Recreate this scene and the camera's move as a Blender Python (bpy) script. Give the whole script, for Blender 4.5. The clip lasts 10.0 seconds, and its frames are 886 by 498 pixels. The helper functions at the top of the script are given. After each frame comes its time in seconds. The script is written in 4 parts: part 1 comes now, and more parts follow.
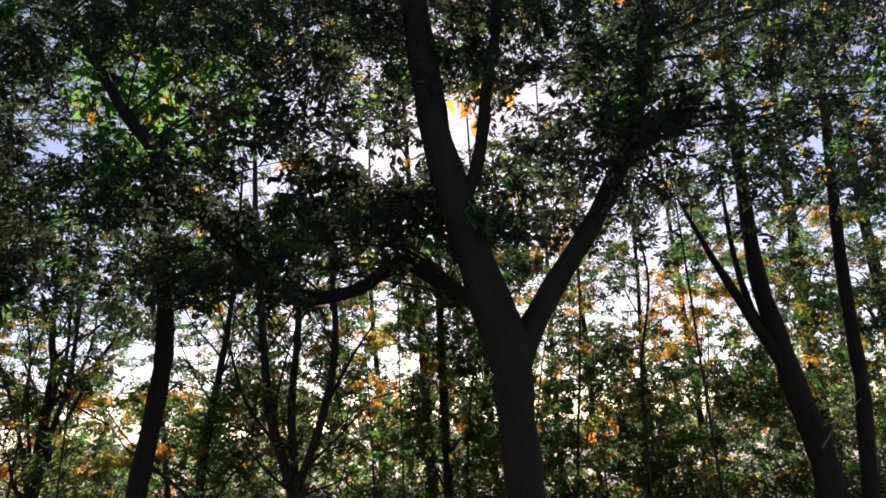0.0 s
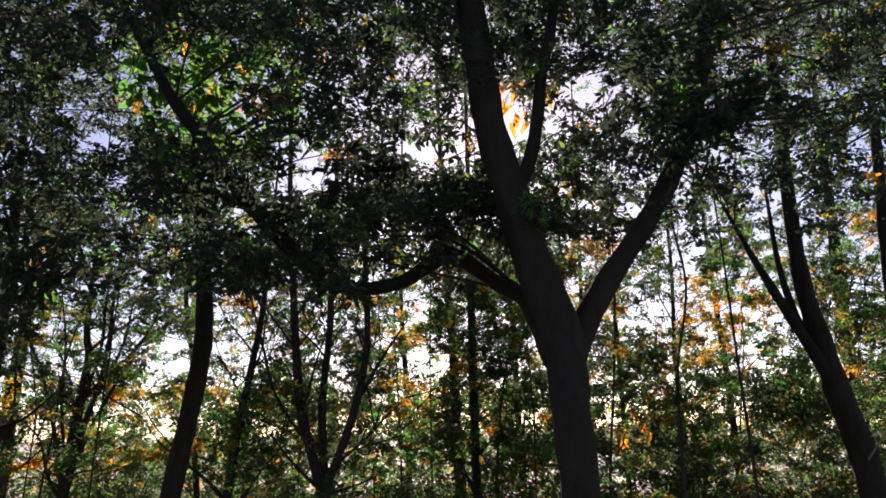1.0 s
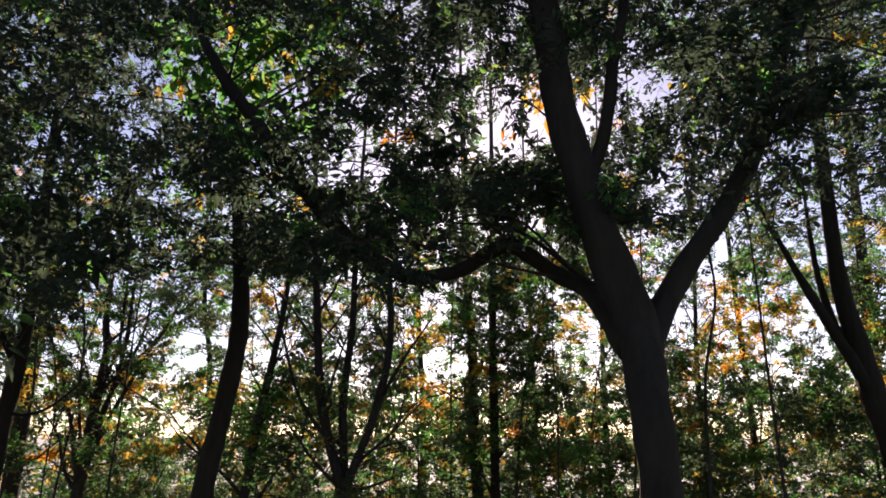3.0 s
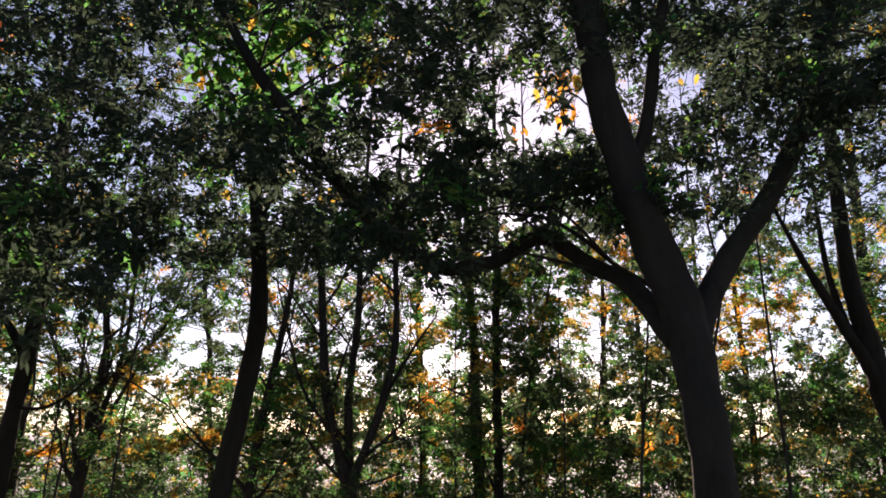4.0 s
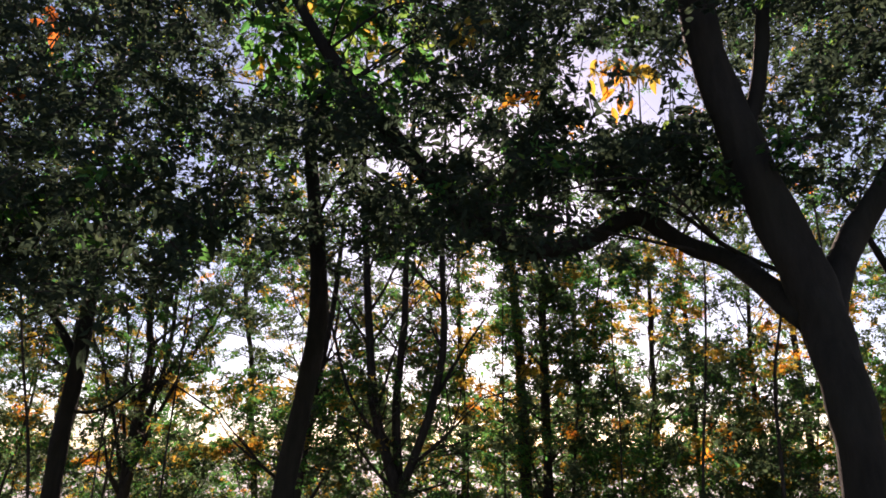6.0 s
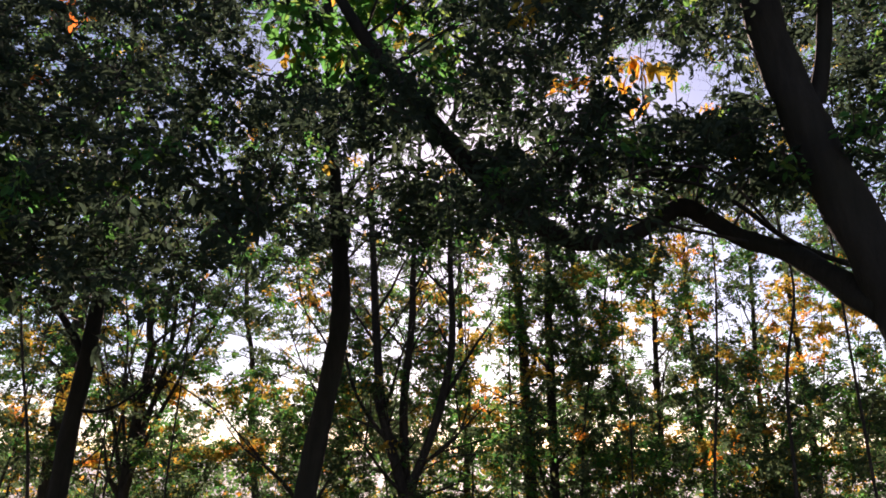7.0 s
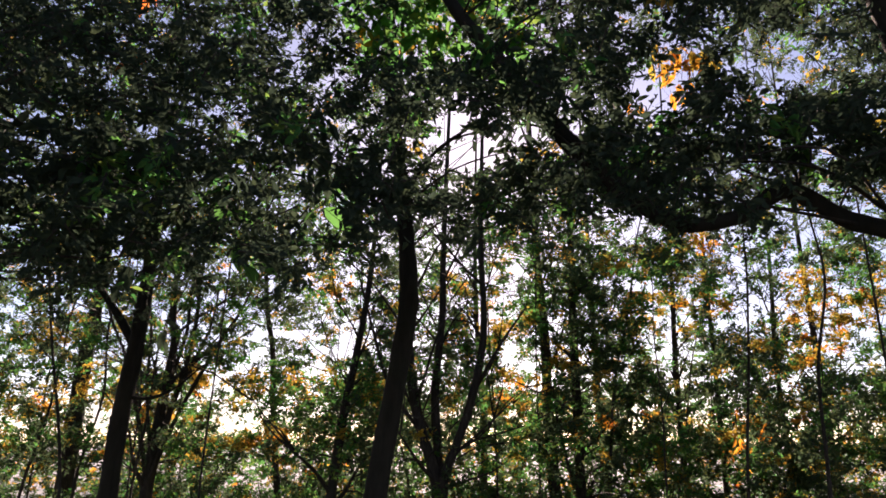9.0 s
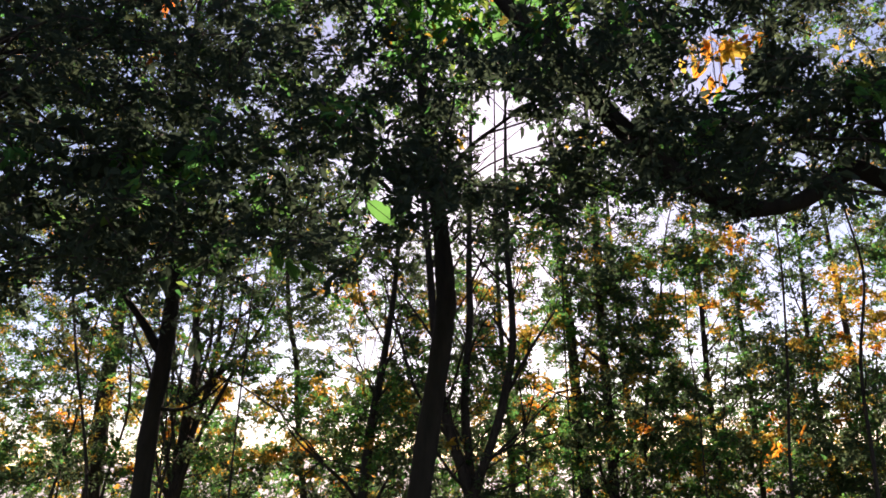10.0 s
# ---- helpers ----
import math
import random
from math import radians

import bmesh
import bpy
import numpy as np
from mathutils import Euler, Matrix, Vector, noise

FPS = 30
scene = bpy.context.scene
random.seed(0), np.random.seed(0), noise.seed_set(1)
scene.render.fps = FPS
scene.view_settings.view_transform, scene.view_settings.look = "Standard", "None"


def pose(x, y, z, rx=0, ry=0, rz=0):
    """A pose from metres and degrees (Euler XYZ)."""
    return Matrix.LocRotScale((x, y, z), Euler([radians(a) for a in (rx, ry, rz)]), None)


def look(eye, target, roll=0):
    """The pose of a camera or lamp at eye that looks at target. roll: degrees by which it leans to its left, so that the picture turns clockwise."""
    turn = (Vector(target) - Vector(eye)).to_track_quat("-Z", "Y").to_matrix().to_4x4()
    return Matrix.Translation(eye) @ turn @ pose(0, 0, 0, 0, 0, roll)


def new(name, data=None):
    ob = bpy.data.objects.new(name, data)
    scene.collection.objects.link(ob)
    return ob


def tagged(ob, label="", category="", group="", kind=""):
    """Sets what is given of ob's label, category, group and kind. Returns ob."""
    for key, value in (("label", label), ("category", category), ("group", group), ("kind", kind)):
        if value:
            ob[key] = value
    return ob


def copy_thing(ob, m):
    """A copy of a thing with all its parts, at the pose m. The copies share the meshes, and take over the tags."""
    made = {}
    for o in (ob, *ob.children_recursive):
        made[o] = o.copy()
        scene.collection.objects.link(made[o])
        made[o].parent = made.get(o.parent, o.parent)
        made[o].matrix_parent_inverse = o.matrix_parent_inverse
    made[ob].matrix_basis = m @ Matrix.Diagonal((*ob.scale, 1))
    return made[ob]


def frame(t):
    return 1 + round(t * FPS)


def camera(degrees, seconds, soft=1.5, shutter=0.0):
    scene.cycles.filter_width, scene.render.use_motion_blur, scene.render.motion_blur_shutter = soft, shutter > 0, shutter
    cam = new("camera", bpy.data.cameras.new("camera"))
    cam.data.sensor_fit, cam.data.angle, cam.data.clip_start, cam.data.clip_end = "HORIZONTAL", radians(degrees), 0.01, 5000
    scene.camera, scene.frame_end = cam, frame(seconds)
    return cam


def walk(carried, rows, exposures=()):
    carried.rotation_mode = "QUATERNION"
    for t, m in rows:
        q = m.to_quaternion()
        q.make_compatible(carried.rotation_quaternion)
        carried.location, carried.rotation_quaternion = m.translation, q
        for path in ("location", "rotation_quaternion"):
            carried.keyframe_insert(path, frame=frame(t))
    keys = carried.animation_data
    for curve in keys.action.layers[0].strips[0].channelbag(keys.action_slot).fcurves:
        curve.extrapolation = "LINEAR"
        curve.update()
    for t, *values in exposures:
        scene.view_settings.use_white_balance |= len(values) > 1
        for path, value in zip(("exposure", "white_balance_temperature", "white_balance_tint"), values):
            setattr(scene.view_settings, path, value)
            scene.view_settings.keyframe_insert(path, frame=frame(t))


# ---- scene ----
cam = camera(62.4, 10.0, soft=1.7)

PATH = [
    (0, (0.113, 1.393, 1.829), (0.152, 3.337, 2.297), -3.0),
    (0.5, (0.034, 1.423, 1.809), (0.032, 3.367, 2.276), -1.9),
    (1, (-0.017, 1.477, 1.785), (-0.047, 3.418, 2.267), -1.4),
    (1.5, (-0.069, 1.524, 1.769), (-0.107, 3.459, 2.273), -1.4),
    (2, (-0.102, 1.582, 1.742), (-0.16, 3.512, 2.263), -1.6),
    (2.5, (-0.18, 1.61, 1.733), (-0.244, 3.544, 2.237), -1.0),
    (2.7, (-0.23, 1.595, 1.732), (-0.291, 3.532, 2.229), -0.1),
    (3.8, (-0.513, 1.599, 1.695), (-0.535, 3.537, 2.189), -0.1),
    (4, (-0.561, 1.617, 1.691), (-0.579, 3.556, 2.181), 0.1),
    (4.5, (-0.646, 1.677, 1.679), (-0.677, 3.618, 2.159), 0.5),
    (5, (-0.711, 1.739, 1.656), (-0.775, 3.682, 2.126), 0.9),
    (5.5, (-0.777, 1.811, 1.622), (-0.863, 3.746, 2.12), 0.2),
    (6, (-0.871, 1.884, 1.6), (-0.962, 3.813, 2.122), 0.0),
    (6.2, (-0.92, 1.91, 1.596), (-1.015, 3.838, 2.12), 0.2),
    (7.3, (-1.25, 2.016, 1.561), (-1.286, 3.942, 2.1), 0.1),
    (7.5, (-1.313, 2.003, 1.561), (-1.329, 3.928, 2.104), 0.2),
    (8, (-1.482, 1.963, 1.573), (-1.465, 3.889, 2.111), -0.3),
    (8.5, (-1.639, 1.96, 1.543), (-1.637, 3.891, 2.064), -0.4),
    (9, (-1.754, 2.002, 1.501), (-1.788, 3.933, 2.017), 0.0),
    (9.5, (-1.861, 2.084, 1.48), (-1.915, 4.011, 2.014), -0.3),
    (10, (-1.931, 2.196, 1.465), (-2.002, 4.119, 2.01), -1.1),
]
walk(cam, [(t, look(eye, target, roll)) for t, eye, target, roll in PATH], [(0.0, 1.31, 7900, 35), (8.0, 1.35, 7900, 35), (9.5, 1.39, 7900, 35), (10.0, 1.50, 7900, 35)])

# ---- world, sun, exposure ----
SUN_AZ, SUN_EL = 2.0, 22.3
world = bpy.data.worlds.new("sky")
scene.world = world
world.use_nodes = True
wn, wl = world.node_tree.nodes, world.node_tree.links
sky = wn.new("ShaderNodeTexSky")
sky.sky_type, sky.sun_disc = "NISHITA", False
sky.sun_elevation, sky.sun_rotation = radians(SUN_EL), radians(SUN_AZ)
sky.dust_density, sky.air_density, sky.ozone_density = 0.65, 0.85, 1.5
sky.altitude = 1600
wl.new(sky.outputs[0], wn["Background"].inputs[0])
wn["Background"].inputs[1].default_value = 0.082
sun = new("sun", bpy.data.lights.new("sun", "SUN"))
sun.data.energy, sun.data.angle, sun.data.color = 4.6, radians(0.5), (1.0, 0.93, 0.84)
away = Vector((math.sin(radians(SUN_AZ)) * math.cos(radians(SUN_EL)), math.cos(radians(SUN_AZ)) * math.cos(radians(SUN_EL)), math.sin(radians(SUN_EL))))
sun.matrix_world = look((0, 0, 30), Vector((0, 0, 30)) - away)


# ---- materials ----
def material(name):
    m = bpy.data.materials.new(name)
    m.use_nodes = True
    nodes, links = m.node_tree.nodes, m.node_tree.links
    return m, nodes, links, nodes["Principled BSDF"]


def ramp(nodes, stops):
    r = nodes.new("ShaderNodeValToRGB")
    e = r.color_ramp.elements
    while len(e) < len(stops):
        e.new(0.5)
    for el, (p, c) in zip(e, stops):
        el.position, el.color = p, (*c, 1)
    return r


def leaf_material(name, stops, glow=0.5):
    """A thin leaf: reflects, lets light through, and differs from leaf to leaf."""
    m, n, l, p = material(name)
    geo = n.new("ShaderNodeNewGeometry")
    r = ramp(n, stops)
    l.new(geo.outputs["Random Per Island"], r.inputs[0])
    spots = n.new("ShaderNodeTexNoise")
    spots.inputs["Scale"].default_value = 60
    spots.inputs["Detail"].default_value = 3
    mul = n.new("ShaderNodeMix")
    mul.data_type, mul.blend_type = "RGBA", "MULTIPLY"
    mul.inputs[0].default_value = 0.35
    l.new(r.outputs[0], mul.inputs[6])
    l.new(spots.outputs[0], mul.inputs[7])
    wax = n.new("ShaderNodeHueSaturation")
    wax.inputs["Saturation"].default_value = 0.95
    l.new(mul.outputs[2], wax.inputs["Color"])
    l.new(wax.outputs[0], p.inputs["Base Color"])
    p.inputs["Roughness"].default_value = 0.75
    p.inputs["Specular IOR Level"].default_value = 0.05
    tr = n.new("ShaderNodeBsdfTranslucent")
    hsv = n.new("ShaderNodeHueSaturation")
    hsv.inputs["Saturation"].default_value, hsv.inputs["Value"].default_value = 1.0, 1.8
    l.new(mul.outputs[2], hsv.inputs["Color"])
    l.new(hsv.outputs[0], tr.inputs[0])
    mix = n.new("ShaderNodeMixShader")
    mix.inputs[0].default_value = glow
    l.new(p.outputs[0], mix.inputs[1])
    l.new(tr.outputs[0], mix.inputs[2])
    l.new(mix.outputs[0], n["Material Output"].inputs[0])
    return m


def bark_material(name, dark, light, scale=14.0):
    m, n, l, p = material(name)
    co = n.new("ShaderNodeTexCoord")
    mp = n.new("ShaderNodeMapping")
    mp.inputs["Scale"].default_value = (1, 1, 0.25)
    l.new(co.outputs["Object"], mp.inputs[0])
    a = n.new("ShaderNodeTexNoise")
    a.inputs["Scale"].default_value, a.inputs["Detail"].default_value, a.inputs["Roughness"].default_value = scale, 8, 0.7
    l.new(mp.outputs[0], a.inputs[0])
    b = n.new("ShaderNodeTexNoise")
    b.inputs["Scale"].default_value = 2.5
    l.new(co.outputs["Object"], b.inputs[0])
    r = ramp(n, [(0.35, dark), (0.7, light)])
    l.new(a.outputs[0], r.inputs[0])
    moss = n.new("ShaderNodeMix")
    moss.data_type = "RGBA"
    mr = ramp(n, [(0.5, (0, 0, 0)), (0.75, (0.5, 0.5, 0.5))])
    l.new(b.outputs[0], mr.inputs[0])
    l.new(mr.outputs[0], moss.inputs[0])
    l.new(r.outputs[0], moss.inputs[6])
    moss.inputs[7].default_value = (0.02, 0.024, 0.015, 1)
    l.new(moss.outputs[2], p.inputs["Base Color"])
    p.inputs["Roughness"].default_value = 0.9
    p.inputs["Specular IOR Level"].default_value = 0.2
    bump = n.new("ShaderNodeBump")
    bump.inputs["Strength"].default_value, bump.inputs["Distance"].default_value = 0.8, 0.02
    l.new(a.outputs[0], bump.inputs["Height"])
    l.new(bump.outputs[0], p.inputs["Normal"])
    return m


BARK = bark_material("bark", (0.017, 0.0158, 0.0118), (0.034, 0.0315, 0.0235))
BARK_THIN = bark_material("thin_bark", (0.028, 0.025, 0.021), (0.07, 0.062, 0.052), 25.0)
DEADWOOD = bark_material("dead_wood", (0.3, 0.27, 0.23), (0.5, 0.46, 0.4), 30.0)
# Leaf green twice: canopy shade and the wood's sunlight put into the colour.
GREEN = leaf_material("shaded_leaf", [(0.0, (0.032, 0.055, 0.038)), (0.4, (0.037, 0.062, 0.04)), (0.75, (0.043, 0.07, 0.041)), (1.0, (0.052, 0.079, 0.041))], 0.45)
SUNLIT_GREEN = leaf_material("sunlit_leaf", [(0.0, (0.048, 0.092, 0.05)), (0.4, (0.058, 0.105, 0.052)), (0.75, (0.076, 0.118, 0.053)), (1.0, (0.105, 0.13, 0.053))], 0.58)
# Bright green for fresh leaves; elsewhere its share paints sunlight onto the foliage.
FRESH_LIT = leaf_material("fresh_lit_leaf", [(0.0, (0.032, 0.16, 0.045)), (0.6, (0.06, 0.19, 0.045)), (1.0, (0.13, 0.21, 0.045))], 0.76)
YELLOW = leaf_material("yellow_leaf", [(0.0, (0.2, 0.19, 0.04)), (0.6, (0.33, 0.24, 0.04)), (1.0, (0.4, 0.2, 0.035))], 0.75)
ORANGE = leaf_material("orange_leaf", [(0.0, (0.5, 0.28, 0.035)), (0.6, (0.5, 0.22, 0.03)), (1.0, (0.42, 0.11, 0.025))], 0.8)
RUSSET = leaf_material("russet_leaf", [(0.0, (0.4, 0.1, 0.03)), (0.6, (0.45, 0.13, 0.03)), (1.0, (0.36, 0.07, 0.025))], 0.7)
LEAVES = [GREEN, FRESH_LIT, YELLOW, ORANGE]  # near canopy, its shade put into the green
WOOD_LEAVES = [SUNLIT_GREEN, FRESH_LIT, YELLOW, ORANGE]  # sunlit wood, its sunlight put into the green

gm, gn, gl, gp = material("leaf_litter")
g1 = gn.new("ShaderNodeTexNoise")
g1.inputs["Scale"].default_value, g1.inputs["Detail"].default_value = 9, 8
g0 = gn.new("ShaderNodeTexCoord")
gl.new(g0.outputs["Object"], g1.inputs[0])
gr = ramp(gn, [(0.3, (0.07, 0.06, 0.04)), (0.5, (0.13, 0.11, 0.06)), (0.7, (0.21, 0.15, 0.085))])
gl.new(g1.outputs[0], gr.inputs[0])
gl.new(gr.outputs[0], gp.inputs["Base Color"])
gp.inputs["Roughness"].default_value = 0.95
LITTER = gm

# Ground added beyond the wood, its pale colour imitating sky brightness between stems.
fm, fn, fl, fp0 = material("pale_ground")
f1 = fn.new("ShaderNodeTexNoise")
f1.inputs["Scale"].default_value, f1.inputs["Detail"].default_value = 0.6, 9
f0 = fn.new("ShaderNodeTexCoord")
fl.new(f0.outputs["Object"], f1.inputs[0])
fr = ramp(fn, [(0.3, (0.25, 0.255, 0.265)), (0.7, (0.38, 0.385, 0.395))])
fl.new(f1.outputs[0], fr.inputs[0])
fl.new(fr.outputs[0], fp0.inputs["Base Color"])
fp0.inputs["Roughness"].default_value = 0.9
PALE_GROUND = fm


# ---- shapes ----
def smooth_line(points, steps):
    """A Catmull-Rom line through rows of x, y, z, radius."""
    p = np.array(points, float)
    p = np.vstack([2 * p[0] - p[1], p, 2 * p[-1] - p[-2]])
    out = []
    for i in range(1, len(p) - 2):
        a, b, c, d = p[i - 1:i + 3]
        for s in np.linspace(0, 1, steps, endpoint=False):
            out.append(0.5 * (2 * b + (c - a) * s + (2 * a - 5 * b + 4 * c - d) * s * s + (3 * b - a - 3 * c + d) * s ** 3))
    out.append(p[-2])
    return np.array(out)


class Soup:
    """Vertices and faces gathered for one mesh."""
    def __init__(self):
        self.v, self.f, self.m, self.n = [], [], [], 0

    def tube(self, line, sides=8, rough=0.0, mat=0):
        line = np.asarray(line, float)
        c, r = line[:, :3], np.maximum(line[:, 3], 0.001)
        d = np.gradient(c, axis=0)
        d /= np.linalg.norm(d, axis=1)[:, None] + 1e-9
        ref = np.where(np.abs(d[:, 2:3]) > 0.9, [[1.0, 0, 0]], [[0, 0, 1.0]]) if abs(d[0, 2]) < 0.6 else np.tile([[1.0, 0.1, 0]], (len(d), 1))
        u = np.cross(d, ref)
        u /= np.linalg.norm(u, axis=1)[:, None] + 1e-9
        w = np.cross(d, u)
        ang = np.linspace(0, 2 * np.pi, sides, endpoint=False)
        rr = r[:, None] * np.ones((1, sides))
        if rough:
            k = np.random.rand(8) * 6
            i = np.arange(len(c))[:, None]
            rr = rr * (1 + rough * (np.sin(i * 0.9 + 2 * ang + k[0]) + np.sin(i * 0.37 + 3 * ang + k[1]) + 0.8 * (np.random.rand(*rr.shape) - 0.5)))
        v = c[:, None] + rr[..., None] * (np.cos(ang)[None, :, None] * u[:, None] + np.sin(ang)[None, :, None] * w[:, None])
        n = len(c)
        i, j = np.meshgrid(np.arange(n - 1), np.arange(sides), indexing="ij")
        a, b = i * sides + j, i * sides + (j + 1) % sides
        f = np.stack([a, b, b + sides, a + sides], -1).reshape(-1, 4) + self.n
        self.v.append(v.reshape(-1, 3))
        self.faces(f, mat)
        self.faces((np.arange(sides)[::-1] + self.n)[None], mat)
        self.faces((np.arange(sides) + (n - 1) * sides + self.n)[None], mat)
        self.n += n * sides

    def faces(self, f, mat):
        """Faces with the same number of corners, and their materials."""
        self.f.append(np.asarray(f, np.int32))
        self.m.append(np.broadcast_to(np.asarray(mat, np.int32), (len(f),)))

    def leaves(self, at, along, up, length, width, mats):
        """Folded, drooping oval leaves: six corners and four faces each."""
        k = len(at)
        if not k:
            return
        along = along / (np.linalg.norm(along, axis=1)[:, None] + 1e-9)
        side = np.cross(along, up)
        side /= np.linalg.norm(side, axis=1)[:, None] + 1e-9
        nor = np.cross(side, along)
        L, W = length[:, None], width[:, None]
        fold = (0.05 + 0.25 * np.random.rand(k, 1)) * W
        droop = (0.05 + 0.2 * np.random.rand(k, 1)) * L
        v = np.stack([at, at + along * L * 0.35 + side * W * 0.5 + nor * fold, at + along * L * 0.75 + side * W * 0.36 + nor * (fold - 0.4 * droop), at + along * L - nor * droop, at + along * L * 0.75 - side * W * 0.36 + nor * (fold - 0.4 * droop), at + along * L * 0.35 - side * W * 0.5 + nor * fold, at + along * L * 0.5 - nor * 0.2 * droop], 1)
        base = (np.arange(k) * 7 + self.n)[:, None]
        self.v.append(v.reshape(-1, 3))
        self.faces(np.stack([base + [0, 1, 2, 6], base + [0, 6, 4, 5]], 1).reshape(-1, 4), np.repeat(mats, 2))
        self.faces(np.stack([base + [6, 2, 3], base + [3, 4, 6]], 1).reshape(-1, 3), np.repeat(mats, 2))
        self.n += 7 * k

    def small_leaves(self, at, along, up, length, width, mats):
        """Far leaves: four corners, folded along the midrib."""
        k = len(at)
        along = along / (np.linalg.norm(along, axis=1)[:, None] + 1e-9)
        side = np.cross(along, up)
        side /= np.linalg.norm(side, axis=1)[:, None] + 1e-9
        nor = np.cross(side, along)
        L, W = length[:, None], width[:, None]
        mid = at + along * L * 0.42 + nor * W * 0.2
        v = np.stack([at, mid + side * W * 0.55, at + along * L, mid - side * W * 0.55], 1)
        base = (np.arange(k) * 4 + self.n)[:, None]
        f = np.stack([base + [0, 1, 2], base + [0, 2, 3]], 1).reshape(-1, 3)
        self.v.append(v.reshape(-1, 3))
        self.faces(f, np.repeat(mats, 2))
        self.n += 4 * k

    def mesh(self, name, mats, smooth=False):
        me = bpy.data.meshes.new(name)
        v = np.concatenate(self.v).astype(np.float32)
        sizes = np.concatenate([np.full(len(f), f.shape[1], np.int32) for f in self.f])
        corners = np.concatenate([f.ravel() for f in self.f])
        me.vertices.add(len(v))
        me.vertices.foreach_set("co", v.ravel())
        me.loops.add(len(corners))
        me.loops.foreach_set("vertex_index", corners)
        me.polygons.add(len(sizes))
        me.polygons.foreach_set("loop_start", np.concatenate([[0], np.cumsum(sizes)[:-1]]).astype(np.int32))
        for mt in mats:
            me.materials.append(mt)
        me.polygons.foreach_set("material_index", np.concatenate(self.m).astype(np.int32))
        me.polygons.foreach_set("use_smooth", np.full(len(sizes), smooth))
        me.update(calc_edges=True)
        return me


def part(name, soup, mats, parent, label="", smooth=False, kind=""):
    ob = new(name, soup.mesh(name, mats, smooth))
    ob.parent = parent
    return tagged(ob, label, kind=kind)


def thing(name, at, label, category, group="", kind=""):
    ob = new(name)
    ob.location = at
    ob.empty_display_size = 0.2
    return tagged(ob, label, category, group, kind)


# Middle of the camera path; openings in the leaves are laid out to fit its view.
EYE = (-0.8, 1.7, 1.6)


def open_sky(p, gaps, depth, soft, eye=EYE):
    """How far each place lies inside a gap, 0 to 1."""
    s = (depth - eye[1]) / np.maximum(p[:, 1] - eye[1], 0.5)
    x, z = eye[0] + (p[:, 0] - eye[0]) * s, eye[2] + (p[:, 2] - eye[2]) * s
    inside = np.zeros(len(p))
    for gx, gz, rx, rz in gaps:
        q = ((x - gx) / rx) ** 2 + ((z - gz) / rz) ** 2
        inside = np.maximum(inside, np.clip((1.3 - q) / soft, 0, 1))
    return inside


def sprays(soup, centres, per, size, reach, mix, twig=True, hang=0.25, wide=0.42, far=False):
    """Leafy twigs at the centres: a thin stem with leaves on both sides."""
    n = len(centres)
    d = np.random.normal(size=(n, 3)) * [1, 1, 0.45]
    d[:, 2] -= hang
    d /= np.linalg.norm(d, axis=1)[:, None]
    if twig:
        for c, v in zip(centres, d):
            a = c - v * reach * 0.7
            w = 1.7 if far else 1.0
            soup.tube([(*a, 0.004 * w), (*(c + [0, 0, 0.04 * reach]), 0.003 * w), (*(c + v * reach * 0.6), 0.0015 * w)], 3, 0, 4)
    t = np.random.rand(n, per) * 1.3 - 0.6
    at = (centres[:, None] + d[:, None] * t[..., None] * reach + np.random.normal(size=(n, per, 3)) * reach * 0.16).reshape(-1, 3)
    along = (d[:, None] * 0.6 + np.random.normal(size=(n, per, 3)) * [0.8, 0.8, 0.5] - [0, 0, hang]).reshape(-1, 3)
    up = np.random.normal(size=(n * per, 3)) * 0.9 + [0, 0, 0.45]
    length = size * (0.55 + 0.75 * np.random.rand(n * per))
    tone = np.random.choice(4, size=n, p=np.array(mix) / sum(mix))
    tones = np.repeat(tone, per)
    odd = np.random.rand(n * per) < 0.03
    tones[odd] = np.random.choice(4, size=odd.sum(), p=np.array(mix) / sum(mix))
    (soup.small_leaves if far else soup.leaves)(at, along, up, length, length * wide * (0.75 + 0.5 * np.random.rand(n * per)), tones)


def sun_shafts(p, lit):
    """Whether each place stands in the sun's way to one of the lit places (x, y, z, radius)."""
    hit = np.zeros(len(p), bool)
    for x, y, z, r in lit:
        d = p - [x, y, z]
        s = d @ np.array(away)
        hit |= (s > 0.3) & (np.linalg.norm(d - s[:, None] * np.array(away), axis=1) < r)
    return hit


LIT = [(-2.44, 6.6, 4.5, 0.42), (-1.7, 6.6, 4.2, 0.42), (-2.05, 6.7, 4.45, 0.45), (-1.4, 6.7, 4.5, 0.3), (-2.1, 6.7, 4.85, 0.3), (-1.64, 5.5, 3.5, 0.25), (-2.42, 5.5, 2.6, 0.2), (-2.88, 5.5, 2.65, 0.22), (0.85, 9.5, 5.7, 0.5), (2.3, 9.5, 5.6, 0.4), (-4.05, 6.6, 4.66, 0.22), (2.7, 14.0, 1.57, 0.3), (2.97, 13.6, 1.8, 0.3)]

# Camera places from which a cone towards the low sun is cleared of leaves, to fit the view.
GLINT = [(0.1, 1.4, 1.83), (-0.03, 1.48, 1.78), (-0.1, 1.58, 1.74), (-0.2, 1.6, 1.73), (-0.92, 1.9, 1.6), (-1.27, 2.0, 1.56), (-1.5, 1.96, 1.57), (-1.7, 2.0, 1.52), (-1.88, 2.1, 1.48), (-1.93, 2.2, 1.46)]


